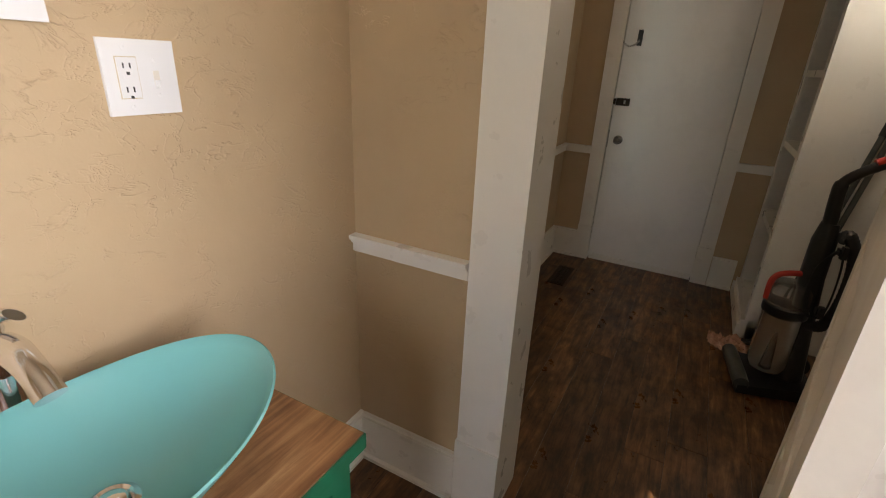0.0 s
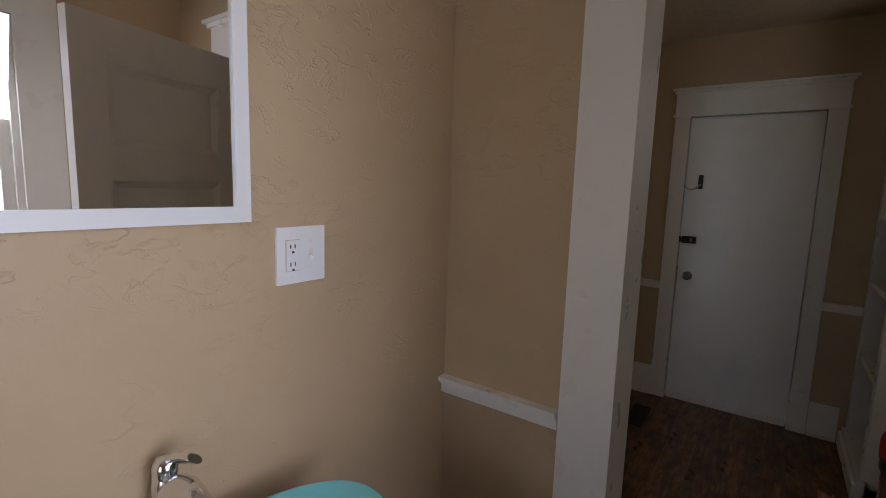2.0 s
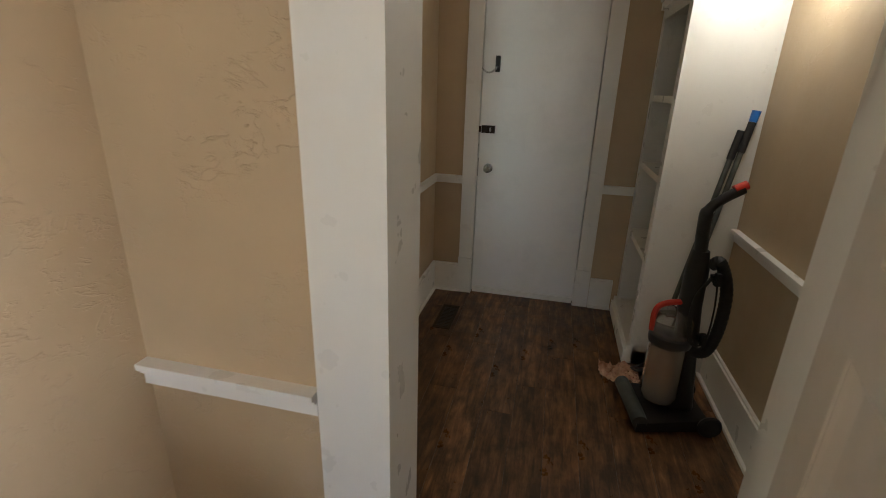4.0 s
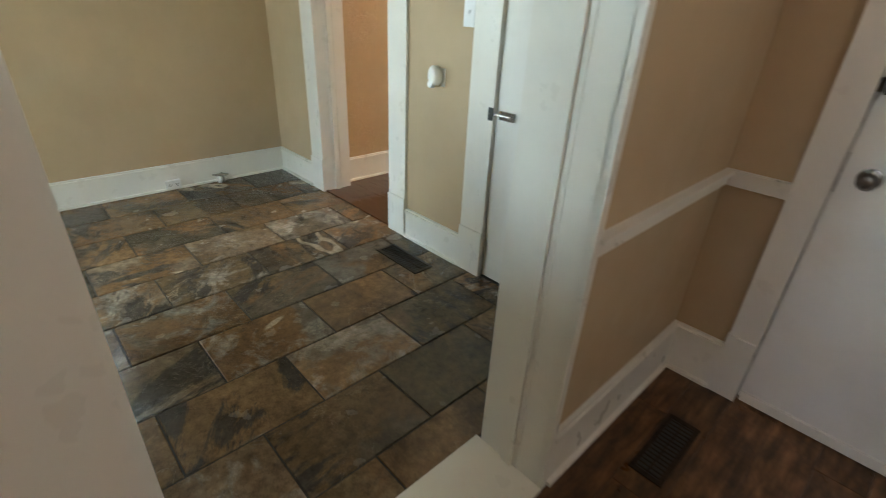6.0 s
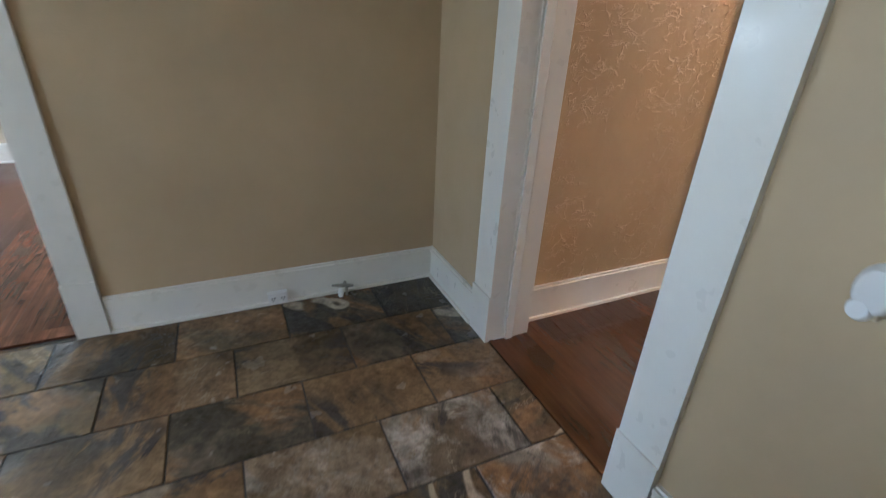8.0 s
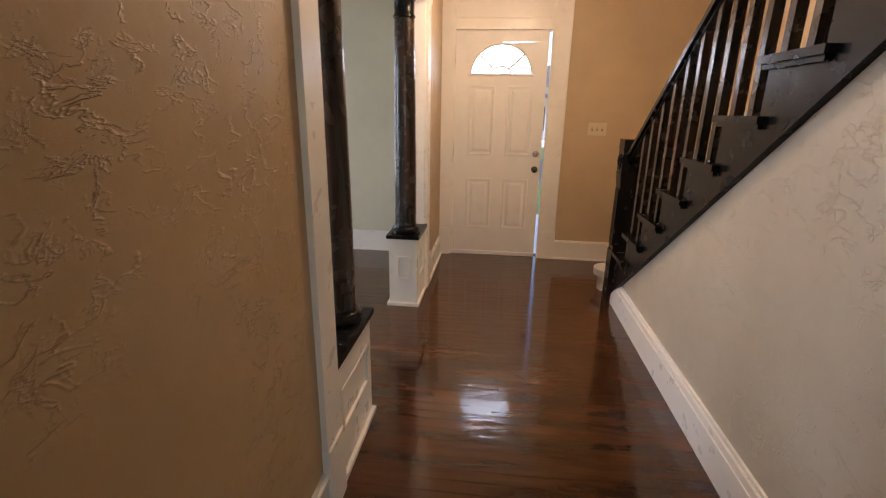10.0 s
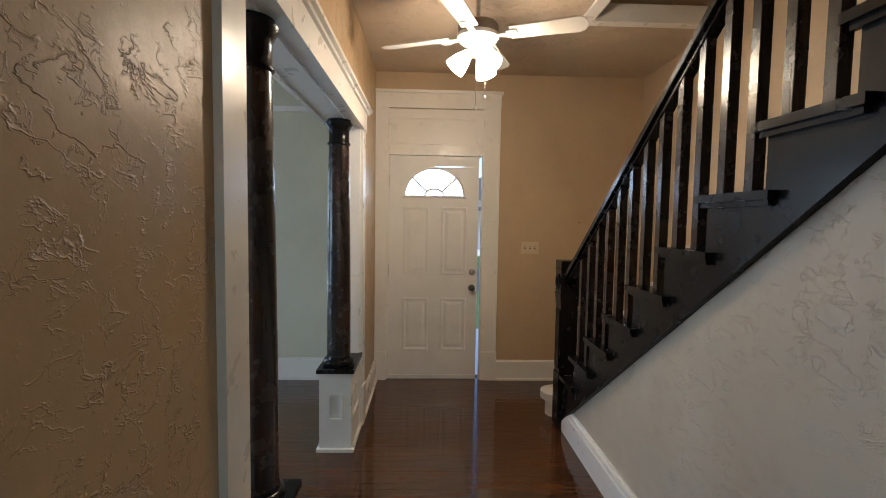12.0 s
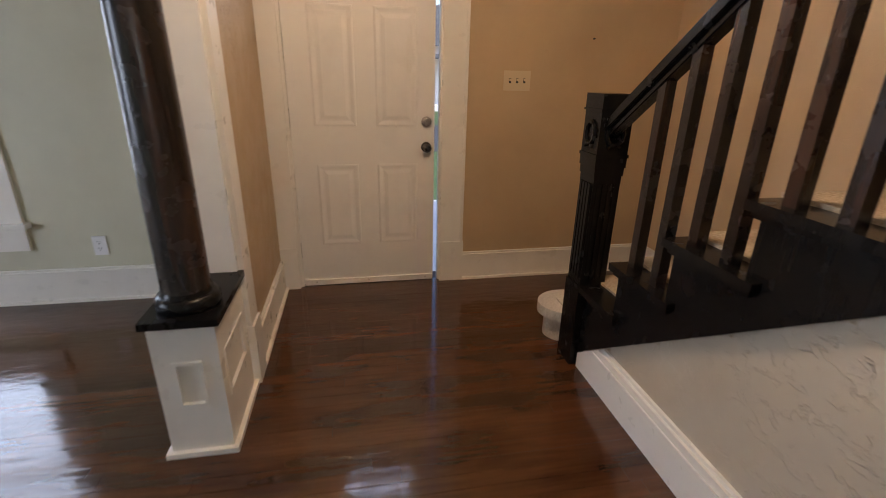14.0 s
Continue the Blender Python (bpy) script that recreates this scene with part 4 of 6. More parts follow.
def vacuum():
    v = thing("vacuum_cleaner", "black upright vacuum with red trim and clear dust bin", "vacuum cleaner", 0.70, 1.22, 0.0)
    v.rotation_euler = (0, 0, radians(8))
    # the head lies towards -x, the pole leans back towards +x
    bm = bmesh.new()
    bx(bm, -0.20, 0.13, -0.17, 0.16, 0.012, 0.075)
    for q in bm.verts:
        if q.co.z > 0.05 and q.co.x < 0:
            q.co.z -= 0.02
        if q.co.x > 0:
            q.co.y *= 0.75
    head = part("floor_head", bm, VAC_BLACK, v, bevel=0.02, smooth=True)
    bm = bmesh.new()
    tube(bm, [(-0.185, -0.165, 0.062), (-0.185, -0.08, 0.066), (-0.185, 0.08, 0.066), (-0.185, 0.155, 0.062)], 0.035, 14)
    part("brush_cover", bm, VAC_GREY, head, "grey green brush roll cover", smooth=True)
    for y in (-0.15, 0.14):
        bm = bmesh.new()
        lathe(bm, [(0.012, -0.012), (0.05, -0.01), (0.055, 0), (0.05, 0.01), (0.012, 0.012)], seg=18, axis=Matrix.Translation((0.13, y, 0.056)) @ Matrix.Rotation(radians(90), 4, "X"))
        part("wheel", bm, RUBBER, v, smooth=True)
    bm = bmesh.new()
    lathe(bm, [(0.075, 0.10), (0.086, 0.13), (0.086, 0.40), (0.09, 0.405)], -0.06, 0.0, 24, close=False)
    lathe(bm, [(0.071, 0.11), (0.082, 0.135), (0.082, 0.40)], -0.06, 0.0, 24, close=False)
    can = part("dust_bin", bm, SMOKY, v, "clear smoky dust bin", smooth=True)
    bm = bmesh.new()
    lathe(bm, [(0.05, 0.115), (0.072, 0.13), (0.074, 0.27), (0.02, 0.285)], -0.06, 0.0, 18)
    part("dust", bm, DUST, can, "grey dust inside")
    bm = bmesh.new()
    lathe(bm, [(0.045, 0.27), (0.04, 0.44), (0.02, 0.45)], -0.06, 0.0, 16)
    part("filter", bm, DUST, can, smooth=True)
    bm = bmesh.new()
    lathe(bm, [(0.092, 0.40), (0.095, 0.41), (0.095, 0.445), (0.09, 0.45), (0.06, 0.452)], -0.06, 0.0, 24)
    part("bin_collar", bm, VAC_BLACK, v, smooth=True)
    bm = bmesh.new()
    lathe(bm, [(0.088, 0.452), (0.086, 0.53), (0.07, 0.555), (0.02, 0.56)], -0.06, 0.0, 24)
    part("bin_lid", bm, SMOKY, v, "clear bin lid", smooth=True)
    bm = bmesh.new()
    tube(bm, curve_pts([(-0.15, 0, 0.46), (-0.148, 0, 0.56), (-0.10, 0, 0.60), (0.03, 0, 0.615)], 6), 0.014, 8)
    part("bin_handle", bm, VAC_RED, v, "red bin handle", smooth=True)
    bm = bmesh.new()
    tube(bm, [(0.035, 0, 0.06), (0.02, 0, 0.3), (-0.005, 0, 0.6), (-0.008, 0, 0.78), (-0.008, 0, 0.86)], [0.075, 0.06, 0.052, 0.05, 0.036], 12, 0.8)
    part("spine", bm, VAC_BLACK, v, smooth=True)
    bm = bmesh.new()
    tube(bm, curve_pts([(-0.008, 0, 0.82), (-0.02, 0, 0.98), (-0.015, 0, 1.04), (0.035, 0, 1.09), (0.105, 0, 1.135)], 6), [0.028] * 12 + [0.022] * 13, 10)
    part("handle", bm, VAC_BLACK, v, smooth=True)
    bm = bmesh.new()
    tube(bm, [(0.07, 0, 1.128), (0.115, 0, 1.152)], 0.02, 10)
    part("handle_tip", bm, VAC_RED, v, "red handle tip", smooth=True)
    bm = bmesh.new()
    pts = curve_pts([(0.04, -0.02, 0.80), (0.06, -0.05, 0.82), (0.10, -0.07, 0.70), (0.105, -0.07, 0.52), (0.08, -0.06, 0.40), (0.03, -0.03, 0.37)], 14)
    tube(bm, pts, [0.024 + 0.0025 * (i % 2) for i in range(len(pts))], 12)
    part("hose", bm, RUBBER, v, smooth=True)
    for z in (0.74, 0.45):
        boxes("cord_hook", VAC_BLACK, (0.03, 0.06, -0.075, -0.045, z, z + 0.03), (0.035, 0.055, -0.095, -0.07, z - 0.01, z + 0.045), parent=v, bevel=0.004)
    bm = bmesh.new()
    for k in range(3):
        o = 0.006 * k
        loop = [(0.02 - o, -0.085 - 0.004 * k, 0.76), (-0.025 - o, -0.10, 0.68), (-0.03 - o, -0.10, 0.54), (0.0 - o, -0.095, 0.45), (0.05, -0.088, 0.46), (0.06, -0.085, 0.6), (0.045, -0.085, 0.74), (0.02 - o, -0.085, 0.76)]
        tube(bm, curve_pts(loop, 8), 0.004, 6)
    part("power_cord", bm, RUBBER, v, smooth=True)
    return v


vacuum()


def pole(name, a, b, label, material, tip=None):
    a, b = Vector(a), Vector(b)
    p = thing(name, label, "pole")
    bm = bmesh.new()
    tube(bm, [a, a.lerp(b, 0.5), b], 0.013, 10)
    part("shaft", bm, material, p, smooth=True)
    bm = bmesh.new()
    tube(bm, [a.lerp(b, 0.90), b + (b - a).normalized() * 0.003], 0.017, 10)
    part("grip", bm, RUBBER, p, smooth=True)
    if tip:
        bm = bmesh.new()
        tube(bm, [b + (b - a).normalized() * 0.004, b + (b - a).normalized() * 0.055], [0.017, 0.020], 10)
        part("tip", bm, tip, p, "bright blue end cap", smooth=True)
    return p


pole("broom_handle", (0.69, 1.52, 0.014), (0.905, 1.60, 1.38), "grey broom handle with a blue end leaning on the shelves", VAC_GREY, BLUE)
pole("mop_handle", (0.65, 1.545, 0.014), (0.872, 1.615, 1.34), "dark grey mop handle leaning on the shelves", VAC_GREY)

# rag and cord in front of the shelves
bm = bmesh.new()
bmesh.ops.create_grid(bm, x_segments=26, y_segments=20, size=0.5)
for q in bm.verts:
    u, w = q.co.x, q.co.y
    h = abs(noise.noise(Vector((u * 7, w * 7, 1.0)))) + 0.5 * abs(noise.noise(Vector((u * 15, w * 15, 4.0))))
    e = 1 - max(abs(u), abs(w)) * 1.7
    a = 0.5 + 0.4 * noise.noise(Vector((u * 3, w * 3, 9)))
    q.co = Vector((0.50 + u * 0.20 + 0.03 * (a - 0.5), 1.515 + w * 0.15 + 0.02 * math.sin(9 * u), 0.004 + max(0, 0.07 * h * (0.35 + e))))
bmesh.ops.solidify(bm, geom=bm.faces[:], thickness=0.002)
tagged(part("rag", bm, RAG, smooth=True), "crumpled peach and white patterned rag on the floor", "rag")
bm = bmesh.new()
for k in range(5):
    r = 0.055 + 0.012 * k
    pts = [(0.665 + r * 1.0 * math.cos(a), 1.56 + r * 0.6 * math.sin(a + 0.3 * k), 0.012 + 0.011 * k + 0.006 * math.sin(3 * a + k)) for a in np.linspace(0, 6.0, 20)]
    tube(bm, pts, 0.006, 6)
tagged(part("cord_coil", bm, RUBBER, smooth=True), "coiled black power cord on the floor", "cord")

# wall lamp
lamp = thing("wall_lamp", "lit white opal globe wall lamp", "wall lamp")
bm = bmesh.new()
lathe(bm, [(0.055, 0.0), (0.055, 0.012), (0.03, 0.02), (0.022, 0.05)], seg=20, axis=Matrix.Translation((MUD_E - 0.001, 1.30, 2.02)) @ Matrix.Rotation(radians(-90), 4, "Y"))
part("backplate", bm, STEEL, lamp, smooth=True)
bm = bmesh.new()
bmesh.ops.create_uvsphere(bm, u_segments=24, v_segments=14, radius=0.085)
for q in bm.verts:
    q.co = Vector((q.co.x * 0.62 + 0.885, q.co.y + 1.30, q.co.z * 1.0 + 2.02))
part("globe", bm, GLOBE_GLOW, lamp, "glowing opal glass globe", smooth=True)

register("dark bronze floor register in the back hall", -0.635, -0.52, 1.735, 2.08, "y")

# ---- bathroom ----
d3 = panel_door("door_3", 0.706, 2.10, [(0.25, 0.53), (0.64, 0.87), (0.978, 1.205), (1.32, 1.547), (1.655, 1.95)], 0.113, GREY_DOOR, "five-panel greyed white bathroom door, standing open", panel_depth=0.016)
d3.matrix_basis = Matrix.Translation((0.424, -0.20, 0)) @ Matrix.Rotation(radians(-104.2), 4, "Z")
for z in (0.25, 1.85):
    boxes("hinge", WHITE, (-0.008, 0.006, 0.0, 0.038, z, z + 0.09), parent=d3, bevel=0.002)
boxes("latch_hole", SLOT, (0.7055, 0.7063, 0.018, 0.021, 1.344, 1.347), parent=d3)


def mirror():
    m = thing("wall_mirror", "wall mirror in a flat white frame", "mirror")
    f, y1, z0, y0, z1, w = BATH_W, -0.907, 1.474, -1.62, 2.30, 0.031
    boxes("glass", MIRROR, (f + 0.004, f + 0.012, y0 + w * 0.6, y1 - w * 0.6, z0 + w * 0.6, z1 - w * 0.6), parent=m)
    boxes("frame", PLASTIC, (f + 0.001, f + 0.018, y0, y1, z0, z0 + w), (f + 0.001, f + 0.018, y0, y1, z1 - w, z1), (f + 0.001, f + 0.018, y0, y0 + w, z0 + w, z1 - w), (f + 0.001, f + 0.018, y1 - w, y1, z0 + w, z1 - w), parent=m, bevel=0.0015)


mirror()


def switch_outlet():
    top = thing("outlet_plate", "oversized white wall plate with GFCI outlet and a switch", "outlet")
    f, y, z = BATH_W, -0.778, 1.394
    boxes("cover", PLASTIC, (f + 0.001, f + 0.008, y - 0.065, y + 0.065, z - 0.064, z + 0.064), parent=top, bevel=0.003)
    g = boxes("outlet", PLASTIC, (f + 0.006, f + 0.0105, y - 0.042, y - 0.008, z - 0.034, z + 0.034), parent=top, bevel=0.0015)
    boxes("gap", IVORY, (f + 0.0082, f + 0.0088, y - 0.0435, y - 0.0065, z - 0.0355, z + 0.0355), parent=top)
    for dz in (0.016, -0.024):
        boxes("slot", SLOT, (f + 0.0105, f + 0.0112, y - 0.033, y - 0.0305, z + dz, z + dz + 0.009), parent=g)
        boxes("slot", SLOT, (f + 0.0105, f + 0.0112, y - 0.0215, y - 0.019, z + dz, z + dz + 0.009), parent=g)
        boxes("ground_hole", SLOT, (f + 0.0105, f + 0.0112, y - 0.028, y - 0.0225, z + dz - 0.011, z + dz - 0.006), parent=g)
    boxes("test_button", PLASTIC, (f + 0.0105, f + 0.012, y - 0.034, y - 0.017, z - 0.0015, z + 0.0045), parent=g, bevel=0.0005)
    boxes("toggle", PLASTIC, (f + 0.006, f + 0.021, y + 0.021, y + 0.030, z - 0.016, z - 0.004), parent=top, bevel=0.001)
    boxes("toggle_slot", FAN_WHITE, (f + 0.0082, f + 0.0088, y + 0.020, y + 0.031, z - 0.014, z + 0.012), parent=top)
    for dy, dz in ((-0.025, 0.05), (-0.025, -0.05), (0.0255, 0.03), (0.0255, -0.03)):
        bm = bmesh.new()
        lathe(bm, [(0.0032, 0.0), (0.0025, 0.0012)], seg=10, axis=Matrix.Translation((f + 0.008, y + dy, z + dz)) @ Matrix.Rotation(radians(90), 4, "Y"))
        part("screw", bm, PLASTIC, top)


switch_outlet()


def vanity():
    v = thing("vanity_cabinet", "green painted vanity cabinet under a wood-grain top", "vanity")
    x0, x1, y0, y1 = BATH_W + 0.03, -0.335, -1.46, -0.79
    boxes("body", GREEN, (x0, x1 - 0.02, y0, y1, 0.10, 0.762), parent=v, bevel=0.002)
    for y in (y0, y1 - 0.05):
        for x in (x0, x1 - 0.05):
            boxes("leg", GREEN, (x, x + 0.05, y, y + 0.05, 0.0, 0.762), parent=v, bevel=0.003)
    boxes("apron", GREEN, (x1 - 0.02, x1, y0 + 0.05, y1 - 0.05, 0.70, 0.762), parent=v, bevel=0.002)
    for ya, yb in ((y0 + 0.055, (y0 + y1) / 2 - 0.003), ((y0 + y1) / 2 + 0.003, y1 - 0.055)):
        dr = boxes("door", GREEN, (x1 - 0.018, x1 + 0.002, ya, yb, 0.14, 0.695), parent=v, bevel=0.003)
        boxes("inset", GREEN, (x1 + 0.002, x1 + 0.006, ya + 0.05, yb - 0.05, 0.19, 0.645), parent=dr, bevel=0.002)
        bm = bmesh.new()
        lathe(bm, [(0.005, 0), (0.005, 0.012), (0.012, 0.018), (0.01, 0.026), (0.003, 0.028)], seg=12, axis=Matrix.Translation((x1 + 0.002, yb - 0.025, 0.62)) @ Matrix.Rotation(radians(90), 4, "Y"))
        part("knob", bm, STEEL, dr, smooth=True)
    top = thing("countertop", "wood-grain laminate vanity top with a thin edge", "countertop")
    boxes("top", COUNTER, (BATH_W + 0.004, -0.315, -1.48, -0.77, 0.764, 0.80), parent=top, bevel=0.002)
    boxes("edge_band", GREEN, (-0.3145, -0.312, -1.48, -0.77, 0.764, 0.797), (BATH_W + 0.004, -0.312, -0.7695, -0.767, 0.764, 0.797), parent=top)
    return v


vanity()


def basin():
    """An oval vessel sink whose two ends sweep up."""
    s = thing("vessel_sink", "aqua glazed oval vessel sink with raised ends", "sink", -0.53, -1.09, 0.8)
    a, b, seg = 0.19, 0.275, 64
    bm = bmesh.new()

    def rim(t):
        return 0.125 + 0.028 * abs(math.sin(t)) ** 2.2

    shells = []
    for out in (True, False):
        rings = []
        steps = [0.30, 0.42, 0.58, 0.72, 0.84, 0.93, 1.0] if out else [0.985, 0.965, 0.93, 0.82, 0.68, 0.52, 0.36, 0.2, 0.075]
        for k, f in enumerate(steps):
            ring = []
            for i in range(seg):
                t = 2 * math.pi * i / seg
                top = rim(t)
                if out:
                    z = top * max(0.0, (f - 0.30) / 0.70) ** 1.7
                else:
                    z = 0.012 + (top - 0.012) * max(0.0, min(1.0, (f - 0.05) / 0.92)) ** 2.1 if k > 1 else top + (0.003 if k == 0 else 0.0)
                ring.append(bm.verts.new((a * f * math.cos(t), b * f * math.sin(t), z)))
            rings.append(ring)
        shells.append(rings)
    rings = shells[0] + shells[1]
    for p, q in zip(rings, rings[1:]):
        for i in range(seg):
            j = (i + 1) % seg
            bm.faces.new((p[i], p[j], q[j], q[i]))
    bm.faces.new(rings[0][::-1])
    bm.faces.new(rings[-1])
    part("bowl", bm, TEAL, s, smooth=True)
    bm = bmesh.new()
    lathe(bm, [(0.036, 0.010), (0.038, 0.019), (0.03, 0.024), (0.024, 0.019)], 0, 0, 28, close=False)
    dr = part("drain", bm, CHROME, s, "chrome drain ring", smooth=True)
    bm = bmesh.new()
    lathe(bm, [(0.022, 0.012), (0.022, 0.024), (0.018, 0.028), (0.002, 0.029)], 0, 0, 20)
    part("stopper", bm, CHROME, dr, smooth=True)
    return s


basin()


def faucet():
    f = thing("faucet", "tall chrome vessel faucet with an arched spout", "faucet", -0.757, -1.10, 0.8)
    bm = bmesh.new()
    lathe(bm, [(0.028, 0.0), (0.028, 0.012), (0.021, 0.02), (0.0205, 0.15), (0.023, 0.20), (0.0225, 0.225), (0.015, 0.24)], seg=24)
    part("body", bm, CHROME, f, smooth=True)
    bm = bmesh.new()
    pts = curve_pts([(0.004, 0, 0.182), (0.042, 0.0, 0.224), (0.088, 0.0, 0.238), (0.136, 0.0, 0.222), (0.168, 0.0, 0.194)], 8)
    tube(bm, pts, [0.0235 + 0.002 * math.sin(i * 0.2) - 0.003 * i / len(pts) for i in range(len(pts))], 18)
    part("spout", bm, CHROME, f, smooth=True)
    bm = bmesh.new()
    lathe(bm, [(0.016, 0.228), (0.021, 0.238), (0.0215, 0.256), (0.012, 0.268), (0.003, 0.270)], seg=20)
    hd = part("handle", bm, CHROME, f, smooth=True)
    bm = bmesh.new()
    tube(bm, [(0.0, 0.002, 0.254), (0.022, 0.008, 0.268), (0.046, 0.014, 0.279), (0.070, 0.018, 0.284)], [0.013, 0.014, 0.018, 0.016], 14, 0.45)
    part("lever", bm, CHROME, hd, smooth=True)


faucet()

# ---- slate room ----
d2 = panel_door("door_2", 0.75, 2.07, [(0.358, 0.569), (0.697, 0.909), (1.025, 1.244), (1.37, 1.585), (1.71, 1.92)], 0.18, DOOR_WHITE, "five-panel white closet door, closed, with a slide bolt", panel_depth=0.016)
d2.location = (-1.825, TILE_N + 0.006, 0)
bolt = boxes("slide_bolt", DARK_STEEL, (0.025, 0.115, -0.016, -0.002, 0.895, 0.935), parent=d2, bevel=0.002)
bm = bmesh.new()
tube(bm, [(-0.02, -0.019, 0.915), (0.10, -0.019, 0.915)], 0.006, 10)
part("bolt_bar", bm, CHROME, bolt, smooth=True)
boxes("keeper", SLOT, (-0.03, -0.004, -0.034, -0.026, 0.885, 0.945), parent=d2, bevel=0.002)
# dark sheet stands in for the shade inside the closed closet
boxes("closet_shade", SLOT, (-1.85, -1.05, TILE_N + 0.1, TILE_N + 0.12, 0, 2.1))
tagged(bpy.data.objects["closet_shade"], "dark sheet behind the closet door for its unlit inside", kind="structure")

plate("light_switch", "white single light switch beside the closet door", "light switch", "x", TILE_N, -1, -2.045, 1.345, 0.071, 0.118, PLASTIC, toggles=(0.0,))
plate("wall_outlet", "white outlet plate behind the plug-in freshener", "outlet", "x", TILE_N, -1, -2.225, 1.035, 0.058, 0.09, PLASTIC, sockets=((0, 0.02), (0, -0.02)))
fr = thing("air_freshener", "white plug-in air freshener in the wall outlet", "air freshener")
bm = bmesh.new()
tube(bm, [(-2.232, TILE_N - 0.011, 1.04), (-2.232, TILE_N - 0.03, 1.04), (-2.232, TILE_N - 0.06, 1.045), (-2.232, TILE_N - 0.07, 1.045)], [0.026, 0.036, 0.034, 0.026], 20)
for q in bm.verts:
    q.co.z = 1.04 + (q.co.z - 1.04) * 1.45
part("body", bm, PLASTIC, fr, smooth=True)
bm = bmesh.new()
tube(bm, [(-2.24, TILE_N - 0.040, 1.003), (-2.24, TILE_N - 0.062, 1.003), (-2.24, TILE_N - 0.072, 1.004)], [0.020, 0.022, 0.017], 18)
part("lower_lobe", bm, PLASTIC, fr, smooth=True)
boxes("refill", IVORY, (-2.25, -2.214, TILE_N - 0.05, TILE_N - 0.015, 0.988, 1.005), parent=fr, bevel=0.004)

register("dark bronze floor register set into the slate", -2.44, -2.07, 1.985, 2.12, "x")

ol = thing("baseboard_outlet", "white surface outlet box low on the baseboard", "outlet")
boxes("box", PLASTIC, (TILE_W + 0.02, TILE_W + 0.05, 1.30, 1.40, 0.012, 0.078), parent=ol, bevel=0.003)
for y in (1.325, 1.375):
    boxes("socket", PLASTIC, (TILE_W + 0.05, TILE_W + 0.053, y - 0.016, y + 0.016, 0.03, 0.062), parent=ol, bevel=0.001)
    boxes("slots", SLOT, (TILE_W + 0.053, TILE_W + 0.0536, y - 0.0095, y - 0.005, 0.042, 0.056), (TILE_W + 0.053, TILE_W + 0.0536, y + 0.005, y + 0.0095, 0.042, 0.056), (TILE_W + 0.053, TILE_W + 0.0536, y - 0.003, y + 0.003, 0.033, 0.039), parent=ol)
gv = thing("gas_valve", "small capped steel gas valve at the baseboard", "valve")
bm = bmesh.new()
tube(bm, [(TILE_W + 0.02, 1.72, 0.06), (TILE_W + 0.06, 1.72, 0.055), (TILE_W + 0.065, 1.72, 0.0)], 0.009, 10)
part("pipe", bm, STEEL, gv, smooth=True)
bm = bmesh.new()
tube(bm, [(TILE_W + 0.05, 1.64, 0.068), (TILE_W + 0.052, 1.70, 0.058), (TILE_W + 0.055, 1.76, 0.05)], [0.006, 0.013, 0.008], 10)
part("lever", bm, STEEL, gv, smooth=True)
bm = bmesh.new()
lathe(bm, [(0.014, 0.0), (0.016, 0.02), (0.012, 0.045), (0.008, 0.05)], TILE_W + 0.068, 1.685, 14)
part("cap", bm, PLASTIC, gv, smooth=True)

bn = thing("waste_bin", "low white plastic bin beside the kitchen wall end", "bin", -2.435, 0.215, 0.0)
bm = bmesh.new()
lathe(bm, [(0.075, 0.0), (0.098, 0.015), (0.105, 0.07), (0.098, 0.10), (0.05, 0.115), (0.01, 0.117)], seg=28)
part("body", bm, PLASTIC, bn, smooth=True)

plate("wall_outlet", "white outlet low on the dining room wall", "outlet", "y", FAR_W, 1, -0.35, 0.305, 0.072, 0.116, PLASTIC, sockets=((0, 0.02), (0, -0.02)))

# ---- hall ----


